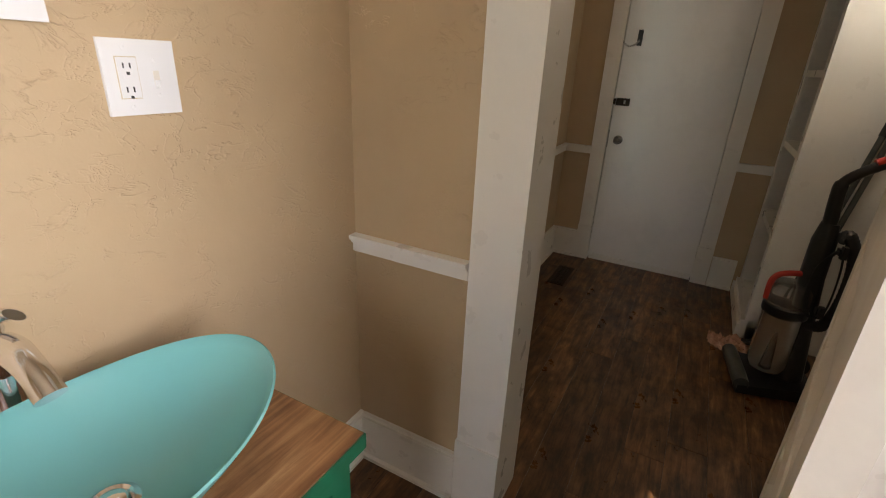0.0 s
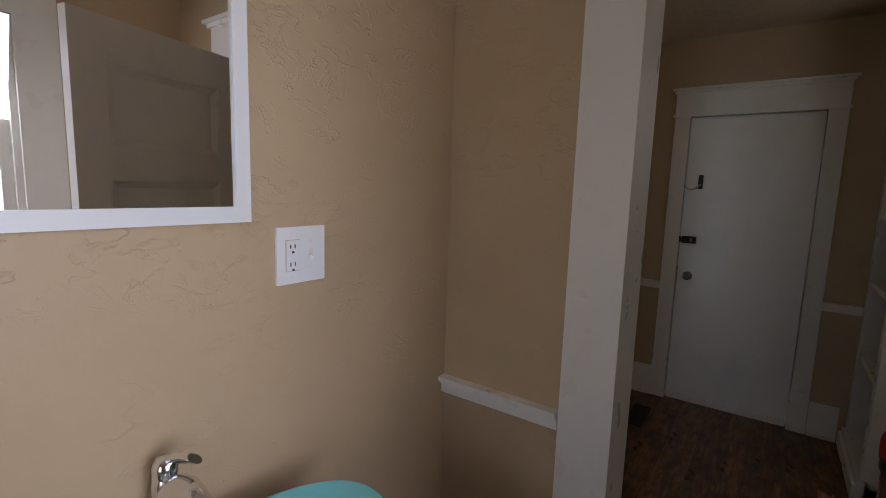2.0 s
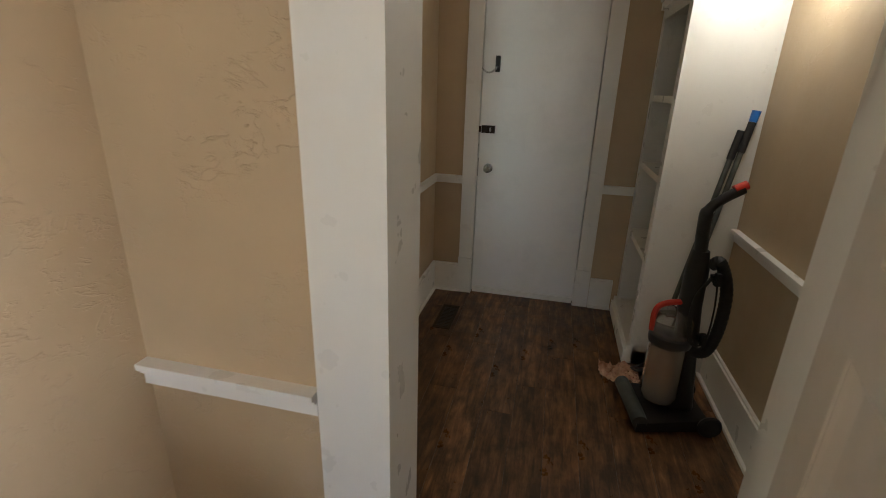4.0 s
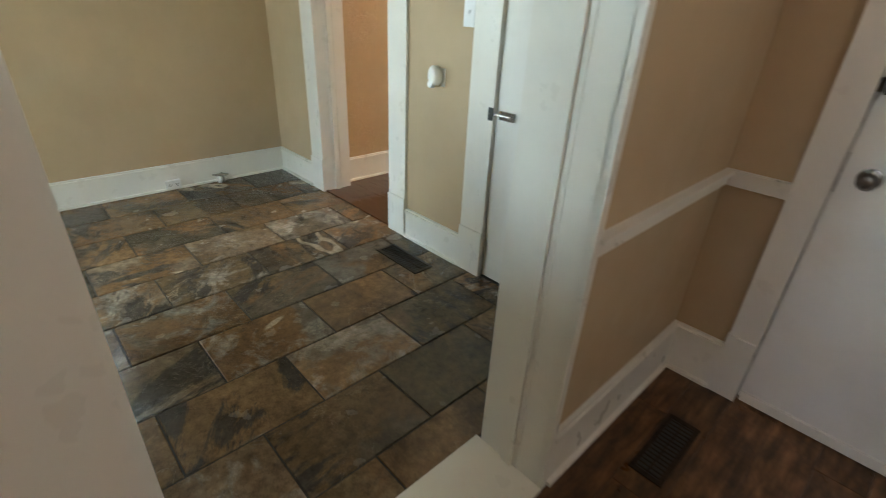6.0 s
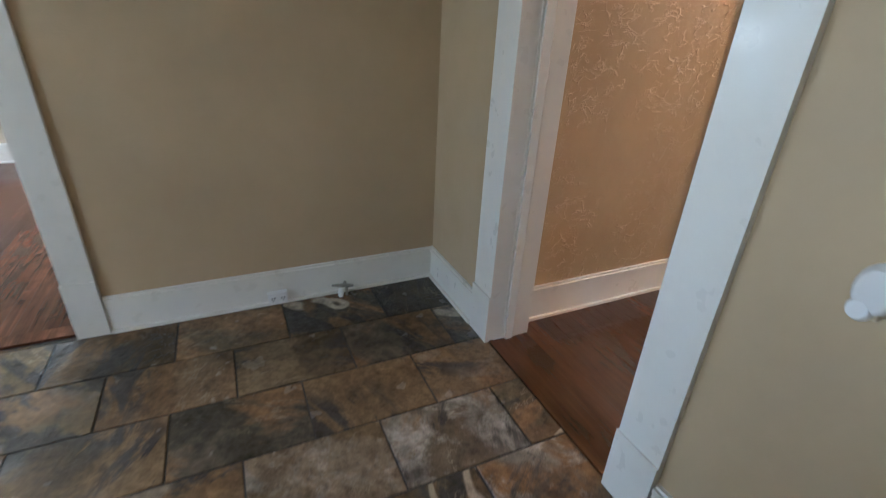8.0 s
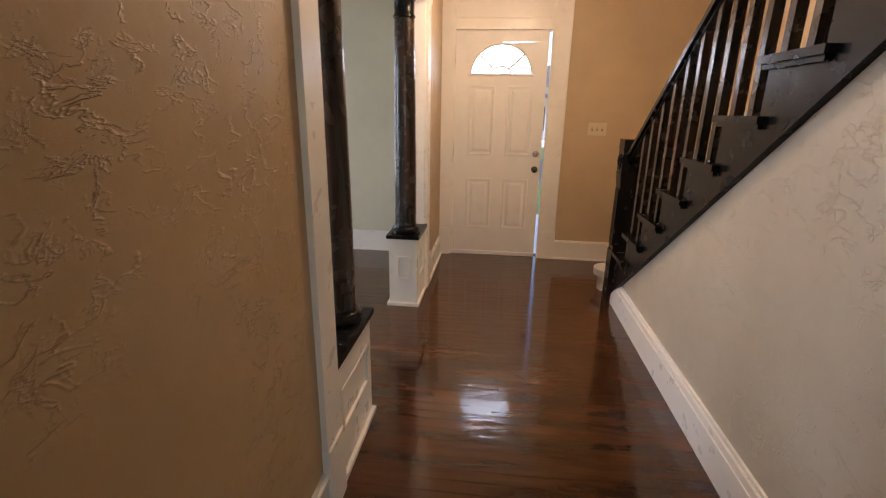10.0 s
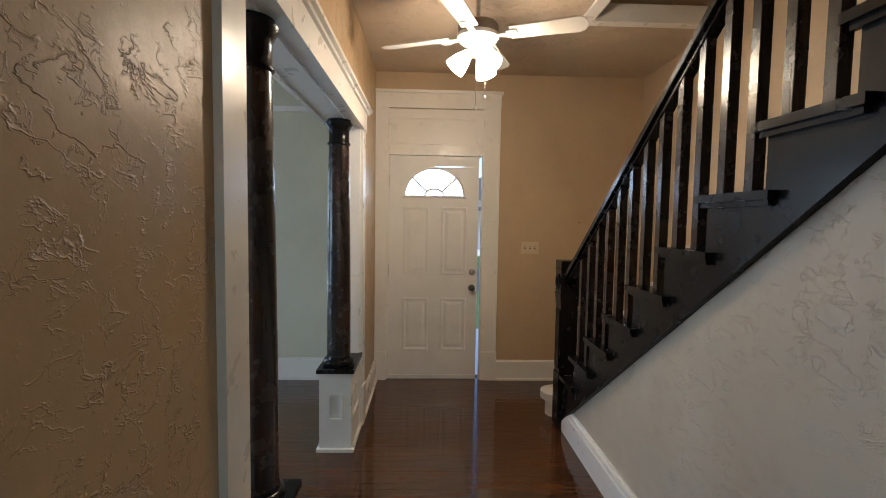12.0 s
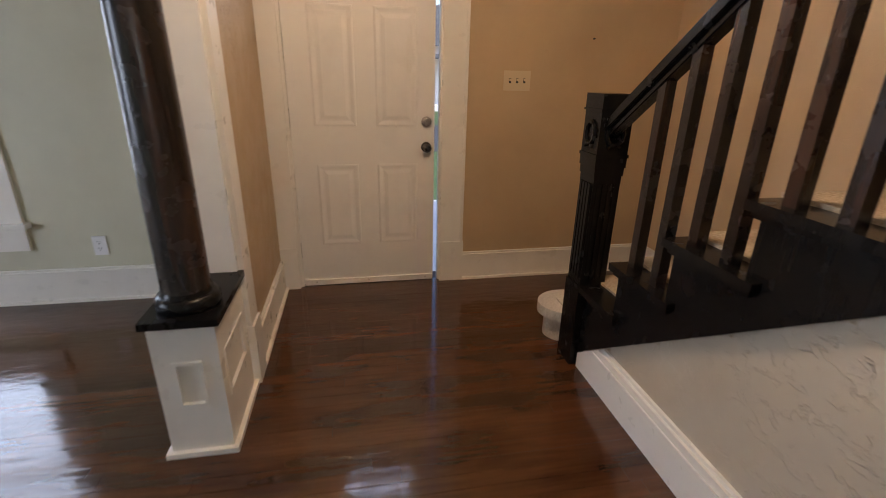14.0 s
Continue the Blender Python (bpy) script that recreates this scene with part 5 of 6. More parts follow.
def front_door():
    d = thing("door_4", "white six-panel front door with a fanlight, closed", "door", -3.495, FRONT + 0.02, 0.0, kind="structure")
    w, h, t = 0.855, 2.16, 0.045
    cx, z0, rx, rz = 0.43, 1.775, 0.285, 0.27
    bm = bmesh.new()
    bx(bm, 0, w, 0, t, 0.012, z0)
    bx(bm, 0, w, 0, t, z0 + rz + 0.02, h)
    seg = 20
    arc = [(cx + rx * math.cos(math.pi * i / seg), z0 + rz * math.sin(math.pi * i / seg)) for i in range(seg + 1)]
    top = z0 + rz + 0.02
    prism(bm, [(w, z0), (w, top), *[p for p in arc[:seg // 2 + 1]][::-1], ][::-1], "y", 0, t)
    prism(bm, [(0, z0), *arc[seg // 2:][::-1], (cx, top), (0, top)], "y", 0, t)
    bx(bm, cx - 0.004, cx + 0.004, 0, t, z0 + rz - 0.002, top)
    part("leaf", bm, DOOR_WHITE, d)
    for x0, x1 in ((0.135, 0.385), (0.50, 0.75)):
        for a, b in ((0.28, 0.80), (1.025, 1.68)):
            bm = bmesh.new()
            moulded(bm, x0, x1, a, b, [(0, 0.001), (0.003, -0.003), (0.012, -0.005), (0.034, 0.0005), (0.038, 0.0005), (0.062, -0.005)])
            part("panel", bm, DOOR_WHITE, d)
    fan = [(cx + (rx - 0.002) * math.cos(math.pi * i / seg), z0 + 0.002 + (rz - 0.002) * math.sin(math.pi * i / seg)) for i in range(seg + 1)]
    bm = bmesh.new()
    prism(bm, fan, "y", t / 2 - 0.003, t / 2 + 0.003)
    pane = part("fanlight_pane", bm, GLASS, d)
    pane.visible_shadow = False
    bm = bmesh.new()
    tube(bm, [(x, -0.002, z) for x, z in arc], 0.011, 8)
    tube(bm, [(cx - rx - 0.02, -0.002, z0), (cx + rx + 0.02, -0.002, z0)], 0.014, 8)
    rim = part("fanlight_frame", bm, DOOR_WHITE, d, smooth=True)
    bm = bmesh.new()
    hub = [(cx + 0.095 * math.cos(math.pi * i / 12), 0.012, z0 + 0.075 * math.sin(math.pi * i / 12)) for i in range(13)]
    tube(bm, hub, 0.011, 8)
    for a in (42, 138):
        c, s = math.cos(radians(a)), math.sin(radians(a))
        tube(bm, [(cx + 0.095 * c, 0.012, z0 + 0.075 * s), (cx + rx * c, 0.012, z0 + rz * s)], 0.011, 8)
    part("muntin", bm, DOOR_WHITE, rim, smooth=True)
    knob(d, 0.804, 0.0, 0.90, -1)
    bm = bmesh.new()
    lathe(bm, [(0.031, 0.0), (0.031, 0.012), (0.024, 0.018), (0.006, 0.02)], seg=20, axis=Matrix.Translation((0.804, 0.0, 1.055)) @ Matrix.Rotation(radians(90), 4, "X"))
    db = part("deadbolt", bm, STEEL, d, smooth=True)
    boxes("thumb_turn", STEEL, (0.798, 0.810, -0.036, -0.018, 1.035, 1.075), parent=db, bevel=0.003)
    for z in (0.25, 1.08, 1.92):
        bm = bmesh.new()
        lathe(bm, [(0.007, z - 0.05), (0.007, z + 0.05)], -0.006, -0.004, 10)
        part("hinge", bm, STEEL, d, smooth=True)
    boxes("door_sweep", DOOR_WHITE, (0.004, w - 0.004, -0.014, 0.0, 0.004, 0.04), parent=d, bevel=0.003)
    for x in (0.08, 0.42, 0.80):
        bm = bmesh.new()
        lathe(bm, [(0.005, 0.0), (0.003, 0.002)], seg=8, axis=Matrix.Translation((x, -0.014, 0.024)) @ Matrix.Rotation(radians(90), 4, "X"))
        part("screw", bm, STEEL, d)


front_door()
plate("light_switch", "ivory triple light switch beside the front door", "light switch", "x", FRONT, -1, -2.135, 1.30, 0.168, 0.115, IVORY, toggles=(-0.046, 0.0, 0.046))
plate("wall_outlet", "white outlet low on the parlour wall", "outlet", "x", FRONT, -1, -4.63, 0.345, 0.072, 0.116, PLASTIC, sockets=((0, 0.02), (0, -0.02)))
bm = bmesh.new()
lathe(bm, [(0.006, 0.0), (0.006, 0.004), (0.002, 0.02)], seg=8, axis=Matrix.Translation((-1.66, FRONT, 1.55)) @ Matrix.Rotation(radians(90), 4, "X"))
tagged(part("wall_hook", bm, SLOT), "small dark nail in the hall wall", "nail")


def pedestal(y0, y1, col_y, label):
    """A panelled half pier; the turned column on it is a thing of its own."""
    x0, x1, top = HALL_W - 0.208, HALL_W + 0.004, 0.532
    p = thing("pedestal", label, "pedestal", group="column pedestals")
    boxes("body", WHITE, (x0 + 0.008, x1 - 0.008, y0 + 0.008, y1, 0.02, top), parent=p)
    m = 0.055
    for f, d in ((x1, 1), (x0, -1)):
        bm = bmesh.new()
        s = f - d * 0.008
        for u0, u1, z0, z1 in ((y0 + 0.0095, y0 + m, 0, top), (y1 - m, y1 - 0.0095, 0, top), (y0 + m, y1 - m, 0, 0.205), (y0 + m, y1 - m, 0.40, top)):
            bx(bm, s, f, u0, u1, z0, z1)
        part("side_frame", bm, WHITE, p, bevel=0.002)
        bm = bmesh.new()
        for u0, u1, z0, z1 in ((y0 + m, y1 - m, 0.205, 0.222), (y0 + m, y1 - m, 0.383, 0.40), (y0 + m, y0 + m + 0.014, 0.222, 0.383), (y1 - m - 0.014, y1 - m, 0.222, 0.383)):
            bx(bm, s - d * 0.001, s + d * 0.013, u0, u1, z0, z1)
        part("panel_moulding", bm, WHITE, p, bevel=0.003)
    ends = ((y0, 1), (y1, -1))
    for y, s in ends:
        bm = bmesh.new()
        for u0, u1, z0, z1 in ((x0, x0 + 0.058, 0, top), (x1 - 0.058, x1, 0, top), (x0 + 0.058, x1 - 0.058, 0, 0.21), (x0 + 0.058, x1 - 0.058, 0.395, top)):
            bx(bm, u0, u1, y, y + s * 0.009, z0, z1)
        part("end_frame", bm, WHITE, p, bevel=0.002)
        bm = bmesh.new()
        for u0, u1, z0, z1 in ((x0 + 0.058, x1 - 0.058, 0.21, 0.224), (x0 + 0.058, x1 - 0.058, 0.381, 0.395), (x0 + 0.058, x0 + 0.07, 0.224, 0.381), (x1 - 0.07, x1 - 0.058, 0.224, 0.381)):
            bx(bm, u0, u1, y - s * 0.006, y + s * 0.010, z0, z1)
        part("panel_moulding", bm, WHITE, p, bevel=0.003)
    boxes("shoe_moulding", WHITE, (x0 - 0.018, x1 + 0.018, y0 - 0.018, y1 + 0.018, 0, 0.022), parent=p, bevel=0.006)
    boxes("cap", BLACK, (x0 - 0.016, x1 + 0.018, y0 - 0.018, y1 + 0.018, top, top + 0.026), parent=p, label="black stained cap board", bevel=0.008)
    c = thing("column", "turned round column in dark brown stain on a white pedestal", "column", HALL_W - 0.102, col_y, top + 0.026, group="hall columns")
    hgt = 2.205 - top - 0.026
    bm = bmesh.new()
    lathe(bm, [(0.098, 0), (0.105, 0.012), (0.105, 0.03), (0.096, 0.046), (0.086, 0.05), (0.08, 0.066)], seg=32)
    part("base", bm, BLACK, c, smooth=True)
    bm = bmesh.new()
    lathe(bm, [(0.082, 0.066), (0.079, 0.08), (0.079, 0.5), (0.074, 1.0), (0.067, hgt - 0.17)], seg=32)
    part("shaft", bm, UMBER, c, smooth=True)
    bm = bmesh.new()
    z = hgt - 0.17
    lathe(bm, [(0.067, z), (0.075, z + 0.008), (0.075, z + 0.018), (0.067, z + 0.028), (0.068, z + 0.10), (0.075, z + 0.112), (0.088, z + 0.135), (0.09, z + 0.148), (0.078, z + 0.15), (0.078, hgt - 0.0005)], seg=32)
    part("capital", bm, BLACK, c, smooth=True)


pedestal(3.745, 4.22, 4.095, "white panelled pedestal with a black cap by the hall wall")
pedestal(5.535, 5.918, 5.655, "white panelled pedestal with a black cap near the front door")

# ---- stairs ----
RISE, RUN, STEPS = 0.206, 0.287, 13
nose = [(6.214 - RUN * k, 0.218 + RISE * k) for k in range(STEPS)]
st = thing("staircase", "black stained staircase with beige carpeted steps", "staircase")
low = lambda y: 0.262 + (5.586 - y) * 0.716  # noqa: E731
outline = [(5.845, low(5.845))]
outline.append((5.845, nose[1][1] - 0.03))
for k in range(1, STEPS):
    y, z = nose[k]
    outline.append((y - 0.03 if k > 1 else 5.845, z - 0.03))
    if k + 1 < STEPS:
        outline.append((nose[k + 1][0] - 0.03, z - 0.03))
outline.append((2.66, nose[-1][1] - 0.03))
outline.append((2.66, low(2.66)))
clean = [p for i, p in enumerate(outline) if i == 0 or (abs(p[0] - outline[i - 1][0]) + abs(p[1] - outline[i - 1][1])) > 1e-4]
bm = bmesh.new()
prism(bm, clean, "x", -2.108, -2.066)
part("stringer", bm, BLACK, st)
bm = bmesh.new()
prism(bm, [(5.845, low(5.845) + 0.0), (5.845, low(5.845) + 0.016), (2.66, low(2.66) + 0.016), (2.66, low(2.66))], "x", -2.113, -2.108)
part("stringer_moulding", bm, BLACK, st)
for k in range(1, STEPS):
    y, z = nose[k]
    bm = bmesh.new()
    y1 = y - RUN - 0.085
    bx(bm, -2.142, -2.0, y1, min(y, 5.99), z - 0.028, z)
    part("tread_end", bm, BLACK, st, bevel=0.009)
    bm = bmesh.new()
    bx(bm, -2.127, -2.109, y1 + 0.016, min(y - 0.016, 5.84), z - 0.046, z - 0.028)
    part("cove", bm, BLACK, st, bevel=0.006)
for k in range(0, STEPS):
    y, z = nose[k]
    boxes("riser", CARPET if k else WHITE_CARPET, (-2.085, HALL_E, y - RUN - 0.02, y - 0.03, z - RISE if k else 0.0, z - 0.02), parent=st)
    bm = bmesh.new()
    bx(bm, -2.03 if k else -2.0, HALL_E, y - RUN - 0.03, y + 0.006, z - 0.034, z + 0.012)
    bmesh.ops.subdivide_edges(bm, edges=bm.edges, cuts=3, use_grid_fill=True)
    for q in bm.verts:
        q.co += 0.004 * Vector((noise.noise(q.co * 40), noise.noise(q.co * 41), noise.noise(q.co * 39)))
    part("carpet_tread", bm, CARPET if k else WHITE_CARPET, st, "beige carpet pile", smooth=True)
# rounded starting step that runs past the newel
bm = bmesh.new()
arc = [(-2.03 + 0.165 * math.cos(a), 6.15 + 0.145 * math.sin(a)) for a in np.linspace(math.pi * 0.5, math.pi * 1.5, 14)]
prism(bm, [(-1.99, 6.295), *arc, (-1.99, 6.005)], "z", 0.135, 0.19)
part("bullnose", bm, WHITE_CARPET, st, "pale carpeted bullnose step", bevel=0.018, smooth=True)
bm = bmesh.new()
arc = [(-2.03 + 0.125 * math.cos(a), 6.15 + 0.105 * math.sin(a)) for a in np.linspace(math.pi * 0.5, math.pi * 1.5, 14)]
prism(bm, [(-1.99, 6.255), *arc, (-1.99, 6.045)], "z", 0.0, 0.135)
part("bullnose_riser", bm, WHITE_CARPET, st, smooth=True)
bm = bmesh.new()
prism(bm, [(5.84, 0.02), (5.4, 0.34), (2.7, 2.32), (2.7, 2.42), (5.4, 0.42), (5.84, 0.1)], "x", HALL_E - 0.02, HALL_E - 0.001)
part("wall_string", bm, BLACK, st)

nw = thing("newel_post", "square black newel post with fluted faces and a carved wreath", "newel post", -2.075, 5.92, 0.0)
bm = bmesh.new()
bx(bm, -0.068, 0.068, -0.068, 0.068, 0.0, 0.42)
bx(bm, -0.062, 0.062, -0.062, 0.062, 0.42, 0.92)
for i, (h0, z0) in enumerate(((0.063, 0.90), (0.067, 0.935), (0.071, 0.97))):
    bx(bm, -h0, h0, -h0, h0, z0, z0 + 0.05)
part("shaft", bm, BLACK, nw, bevel=0.004)
for s in (-1, 1):
    for k in (-1.5, -0.5, 0.5, 1.5):
        o = 0.026 * k
        boxes("flute", BLACK, (o - 0.008, o + 0.008, s * 0.062, s * 0.070, 0.46, 0.90), parent=nw, bevel=0.003)
        boxes("flute", BLACK, (s * 0.062, s * 0.070, o - 0.008, o + 0.008, 0.46, 0.90), parent=nw, bevel=0.003)
boxes("head", BLACK, (-0.07, 0.07, -0.07, 0.07, 1.02, 1.20), parent=nw, bevel=0.004)
boxes("collar", BLACK, (-0.075, 0.075, -0.075, 0.075, 1.012, 1.026), parent=nw, bevel=0.003)
boxes("cap", BLACK, (-0.076, 0.076, -0.076, 0.076, 1.20, 1.209), (-0.072, 0.072, -0.072, 0.072, 1.209, 1.268), parent=nw, bevel=0.006)
for s, ax in ((-1, "y"), (1, "y"), (-1, "x")):
    bm = bmesh.new()
    pts = []
    for a in np.linspace(-0.45 * math.pi, 1.45 * math.pi, 22):
        u, v = 0.037 * math.cos(a), 1.11 + 0.045 * math.sin(a)
        pts.append((u, s * 0.072, v) if ax == "y" else (s * 0.072, u, v))
    tube(bm, pts, [0.009 + 0.003 * (i % 2) for i in range(len(pts))], 7)
    bow = [(-0.03, 1.055), (-0.012, 1.068), (0.012, 1.068), (0.03, 1.055)]
    tube(bm, [((u, s * 0.074, v) if ax == "y" else (s * 0.074, u, v)) for u, v in bow], 0.008, 7)
    part("wreath", bm, BLACK, nw, "carved wreath", smooth=True)

bal = thing("balustrade", "dark stained balusters under a sloping black handrail", "balustrade")
rail_z = lambda y: 1.13 + (5.80 - y) * 0.718  # noqa: E731
bm = bmesh.new()
profile = [(0.025, 0.0), (0.025, 0.03), (0.040, 0.03), (0.040, 0.075), (0.030, 0.075), (0.030, 0.09)]
profile += [(-u, v) for u, v in reversed(profile)]
ends = [[bm.verts.new((-2.085 + u, y, rail_z(y) + v)) for u, v in profile] for y in (5.86, 2.8)]
for i in range(len(profile)):
    j = (i + 1) % len(profile)
    bm.faces.new((ends[0][i], ends[0][j], ends[1][j], ends[1][i]))
bm.faces.new(ends[0])
bm.faces.new(ends[1][::-1])
bmesh.ops.recalc_face_normals(bm, faces=bm.faces)
part("handrail", bm, BLACK, bal, bevel=0.004)
for k in range(2, STEPS):
    y, z = nose[k]
    for o in (0.09, 0.232):
        c = y - o
        bm = bmesh.new()
        s = 0.0195
        for x0, x1, y0, y1, z0 in ((-2.085 - s, -2.085 + s, c - s, c + s, z),):
            v0 = [bm.verts.new((x, yy, z0)) for x, yy in ((x0, y0), (x1, y0), (x1, y1), (x0, y1))]
            v1 = [bm.verts.new((x, yy, rail_z(yy) + 0.005)) for x, yy in ((x0, y0), (x1, y0), (x1, y1), (x0, y1))]
            bm.faces.new(v0[::-1])
            bm.faces.new(v1)
            for i in range(4):
                j = (i + 1) % 4
                bm.faces.new((v0[i], v0[j], v1[j], v1[i]))
        part("baluster", bm, UMBER, bal, bevel=0.003)

# ---- ceiling fan ----
FX, FY = -2.855, 5.25
fan = thing("ceiling_fan", "white four-blade ceiling fan with lit glass shades", "ceiling fan", FX, FY, HALL_TOP)
bm = bmesh.new()
lathe(bm, [(0.03, -0.09), (0.055, -0.075), (0.07, -0.03), (0.072, 0.0)], seg=28)
part("canopy", bm, FAN_SHADED, fan, "canopy, taupe for the shade on it", smooth=True)
bm = bmesh.new()
lathe(bm, [(0.012, -0.23), (0.012, -0.08)], seg=12)
part("downrod", bm, STEEL, fan, smooth=True)
bm = bmesh.new()
lathe(bm, [(0.118, -0.305), (0.118, -0.262), (0.108, -0.245), (0.05, -0.232), (0.02, -0.225)], seg=36)
part("motor", bm, FAN_SHADED, fan, "motor housing, taupe for the shade above the lamps", smooth=True)
bm = bmesh.new()
lathe(bm, [(0.05, -0.355), (0.10, -0.348), (0.121, -0.325), (0.121, -0.305), (0.10, -0.303)], seg=36)
part("motor_skirt", bm, FAN_WHITE, fan, smooth=True)
for k in range(24):
    bm = bmesh.new()
    bx(bm, 0.108, 0.1125, -0.003, 0.003, -0.343, -0.33)
    bmesh.ops.transform(bm, matrix=Matrix.Rotation(radians(15 * k), 4, "Z"), verts=bm.verts)
    part("vent_slot", bm, SLOT, fan)
for k in range(4):
    a = radians(90 * k - 22)
    m = Matrix.Rotation(a, 4, "Z")
    bm = bmesh.new()
    bx(bm, 0.09, 0.20, -0.018, 0.018, -0.325, -0.318)
    bx(bm, 0.17, 0.23, -0.045, 0.045, -0.322, -0.316)
    bmesh.ops.transform(bm, matrix=m, verts=bm.verts)
    part("blade_iron", bm, FAN_WHITE, fan, bevel=0.002)
    bm = bmesh.new()
    out = [(0.19, -0.055), (0.56, -0.068), (0.595, -0.055), (0.61, -0.02), (0.61, 0.02), (0.595, 0.055), (0.56, 0.068), (0.19, 0.055)]
    prism(bm, out, "z", -0.005, 0.001)
    bmesh.ops.transform(bm, matrix=m @ Matrix.Translation((0, 0, -0.31)) @ Matrix.Rotation(radians(-12), 4, "X"), verts=bm.verts)
    part("blade", bm, FAN_WHITE, fan)
bm = bmesh.new()
lathe(bm, [(0.02, -0.43), (0.045, -0.42), (0.05, -0.39), (0.04, -0.355)], seg=24)
part("light_fitter", bm, FAN_WHITE, fan, smooth=True)
for k in range(3):
    m = Matrix.Rotation(radians(120 * k + 60), 4, "Z") @ Matrix.Translation((0.05, 0, -0.405)) @ Matrix.Rotation(radians(-42), 4, "Y")
    bm = bmesh.new()
    lathe(bm, [(0.022, 0.0), (0.032, -0.02), (0.048, -0.06), (0.058, -0.10), (0.062, -0.125), (0.05, -0.122), (0.02, -0.06)], seg=24, close=False, axis=m)
    part("shade", bm, SHADE_GLOW, fan, "glowing frosted glass shade", smooth=True)
for x, y, z in ((-0.012, -0.05, -0.72), (0.045, -0.03, -0.655)):
    bm = bmesh.new()
    tube(bm, [(x, y, -0.40), (x, y, z)], 0.0018, 6)
    ch = part("pull_chain", bm, STEEL, fan, smooth=True)
    bm = bmesh.new()
    lathe(bm, [(0.002, z), (0.007, z - 0.008), (0.006, z - 0.022), (0.002, z - 0.028)], x, y, 12)
    part("fob", bm, FAN_WHITE, ch, smooth=True)

# ---- parlour ----
register("dark bronze floor register by the parlour window", -5.82, -5.53, 6.66, 6.77, "x")
bm = bmesh.new()
bx(bm, -6.6, -4.59, 4.3, 5.69, 0.002, 0.016)
bmesh.ops.subdivide_edges(bm, edges=bm.edges, cuts=24, use_grid_fill=True)
for q in bm.verts:
    q.co.x += 0.012 * noise.noise(q.co * 6)
    q.co.y += 0.012 * noise.noise(q.co * 6 + Vector((5, 0, 0)))
    if q.co.z > 0.01:
        q.co.z += 0.006 * noise.noise(q.co * 5)
tagged(part("carpet_remnant", bm, CARPET, smooth=True), "beige carpet remnant lying on the parlour floor", "carpet")

# ---- outside ----
bm = bmesh.new()
bx(bm, -400, 400, -400, 400, -0.75, -0.7)
tagged(part("ground", bm, GRASS), "lawn round the house", kind="structure")
tagged(boxes("road", ASPHALT, (-200, 200, 17, 24, -0.7, -0.69)), "street in front of the house", kind="structure")
tagged(boxes("porch_floor", SIDING, (-7.5, 0.5, 7.12, 9.2, -0.7, -0.03)), "pale porch floor", kind="structure")


def house(x, y, w, d, h, label):
    s = thing("house", label, "house", x, y, -0.7)
    boxes("wall", SIDING, (-w / 2, w / 2, 0, d, 0, h), parent=s)
    bm = bmesh.new()
    prism(bm, [(-w / 2 - 0.5, h), (w / 2 + 0.5, h), (0, h + 2.6)], "y", -0.6, d + 0.6)
    part("roof", bm, ROOF, s)
    for i in range(3):
        c = -w / 2 + w * (i + 0.5) / 3
        wi = boxes("window" if i != 1 else "door", ROOF, (c - 0.5, c + 0.5, -0.04, 0.0, 0.9 if i != 1 else 0.3, 2.4), parent=s)
        boxes("window_frame", SIDING, (c - 0.6, c - 0.5, -0.06, 0, 0.8, 2.5), (c + 0.5, c + 0.6, -0.06, 0, 0.8, 2.5), (c - 0.6, c + 0.6, -0.06, 0, 2.4, 2.5), parent=wi)
    boxes("porch_roof", ROOF, (-w / 2, w / 2, -2.2, 0, 2.9, 3.1), parent=s)
    for i in range(4):
        c = -w / 2 + 0.2 + (w - 0.4) * i / 3
        boxes("porch_post", SIDING, (c - 0.09, c + 0.09, -2.1, -1.92, 0.3, 2.9), parent=s)
    boxes("porch_deck", SIDING, (-w / 2, w / 2, -2.2, 0, 0.0, 0.3), parent=s)


house(-11, 33, 10, 9, 3.6, "white sided one-storey house across the street")
house(3, 34, 11, 9, 3.6, "white sided house with a porch across the street")


def tree(x, y, h, seed, label):
    rng = random.Random(seed)
    t = thing("tree", label, "tree", x, y, -0.7)
    bm = bmesh.new()
    tube(bm, [(0, 0, 0), (0.1, 0, h * 0.25), (0.0, 0.1, h * 0.5), (0.1, 0, h * 0.8)], [0.28, 0.22, 0.16, 0.05], 10)
    ends = []
    for i in range(9):
        a, z = rng.uniform(0, 6.28), h * rng.uniform(0.35, 0.7)
        e = Vector((math.cos(a) * h * 0.3, math.sin(a) * h * 0.3, z + h * rng.uniform(0.1, 0.25)))
        tube(bm, [(0, 0, z), (e.x * 0.5, e.y * 0.5, z + (e.z - z) * 0.6), e], [0.1, 0.06, 0.02], 6)
        ends.append(e)
    part("trunk", bm, BARK, t)
    verts, faces = [], []
    for e in ends + [Vector((0, 0, h * 0.85))]:
        for _ in range(520):
            p = e + Vector([rng.gauss(0, 1) for _ in range(3)]) * h * 0.085
            n = Vector([rng.gauss(0, 1) for _ in range(3)]).normalized()
            u = n.orthogonal().normalized() * rng.uniform(0.10, 0.2)
            w = n.cross(u).normalized() * u.length * 0.55
            b = len(verts)
            verts += [p - u, p + w, p + u, p - w]
            faces.append((b, b + 1, b + 2, b + 3))
    me = bpy.data.meshes.new("crown")
    me.from_pydata(verts, [], faces)
    me.materials.append(LEAF)
    c = new("crown", me)
    c.parent = t


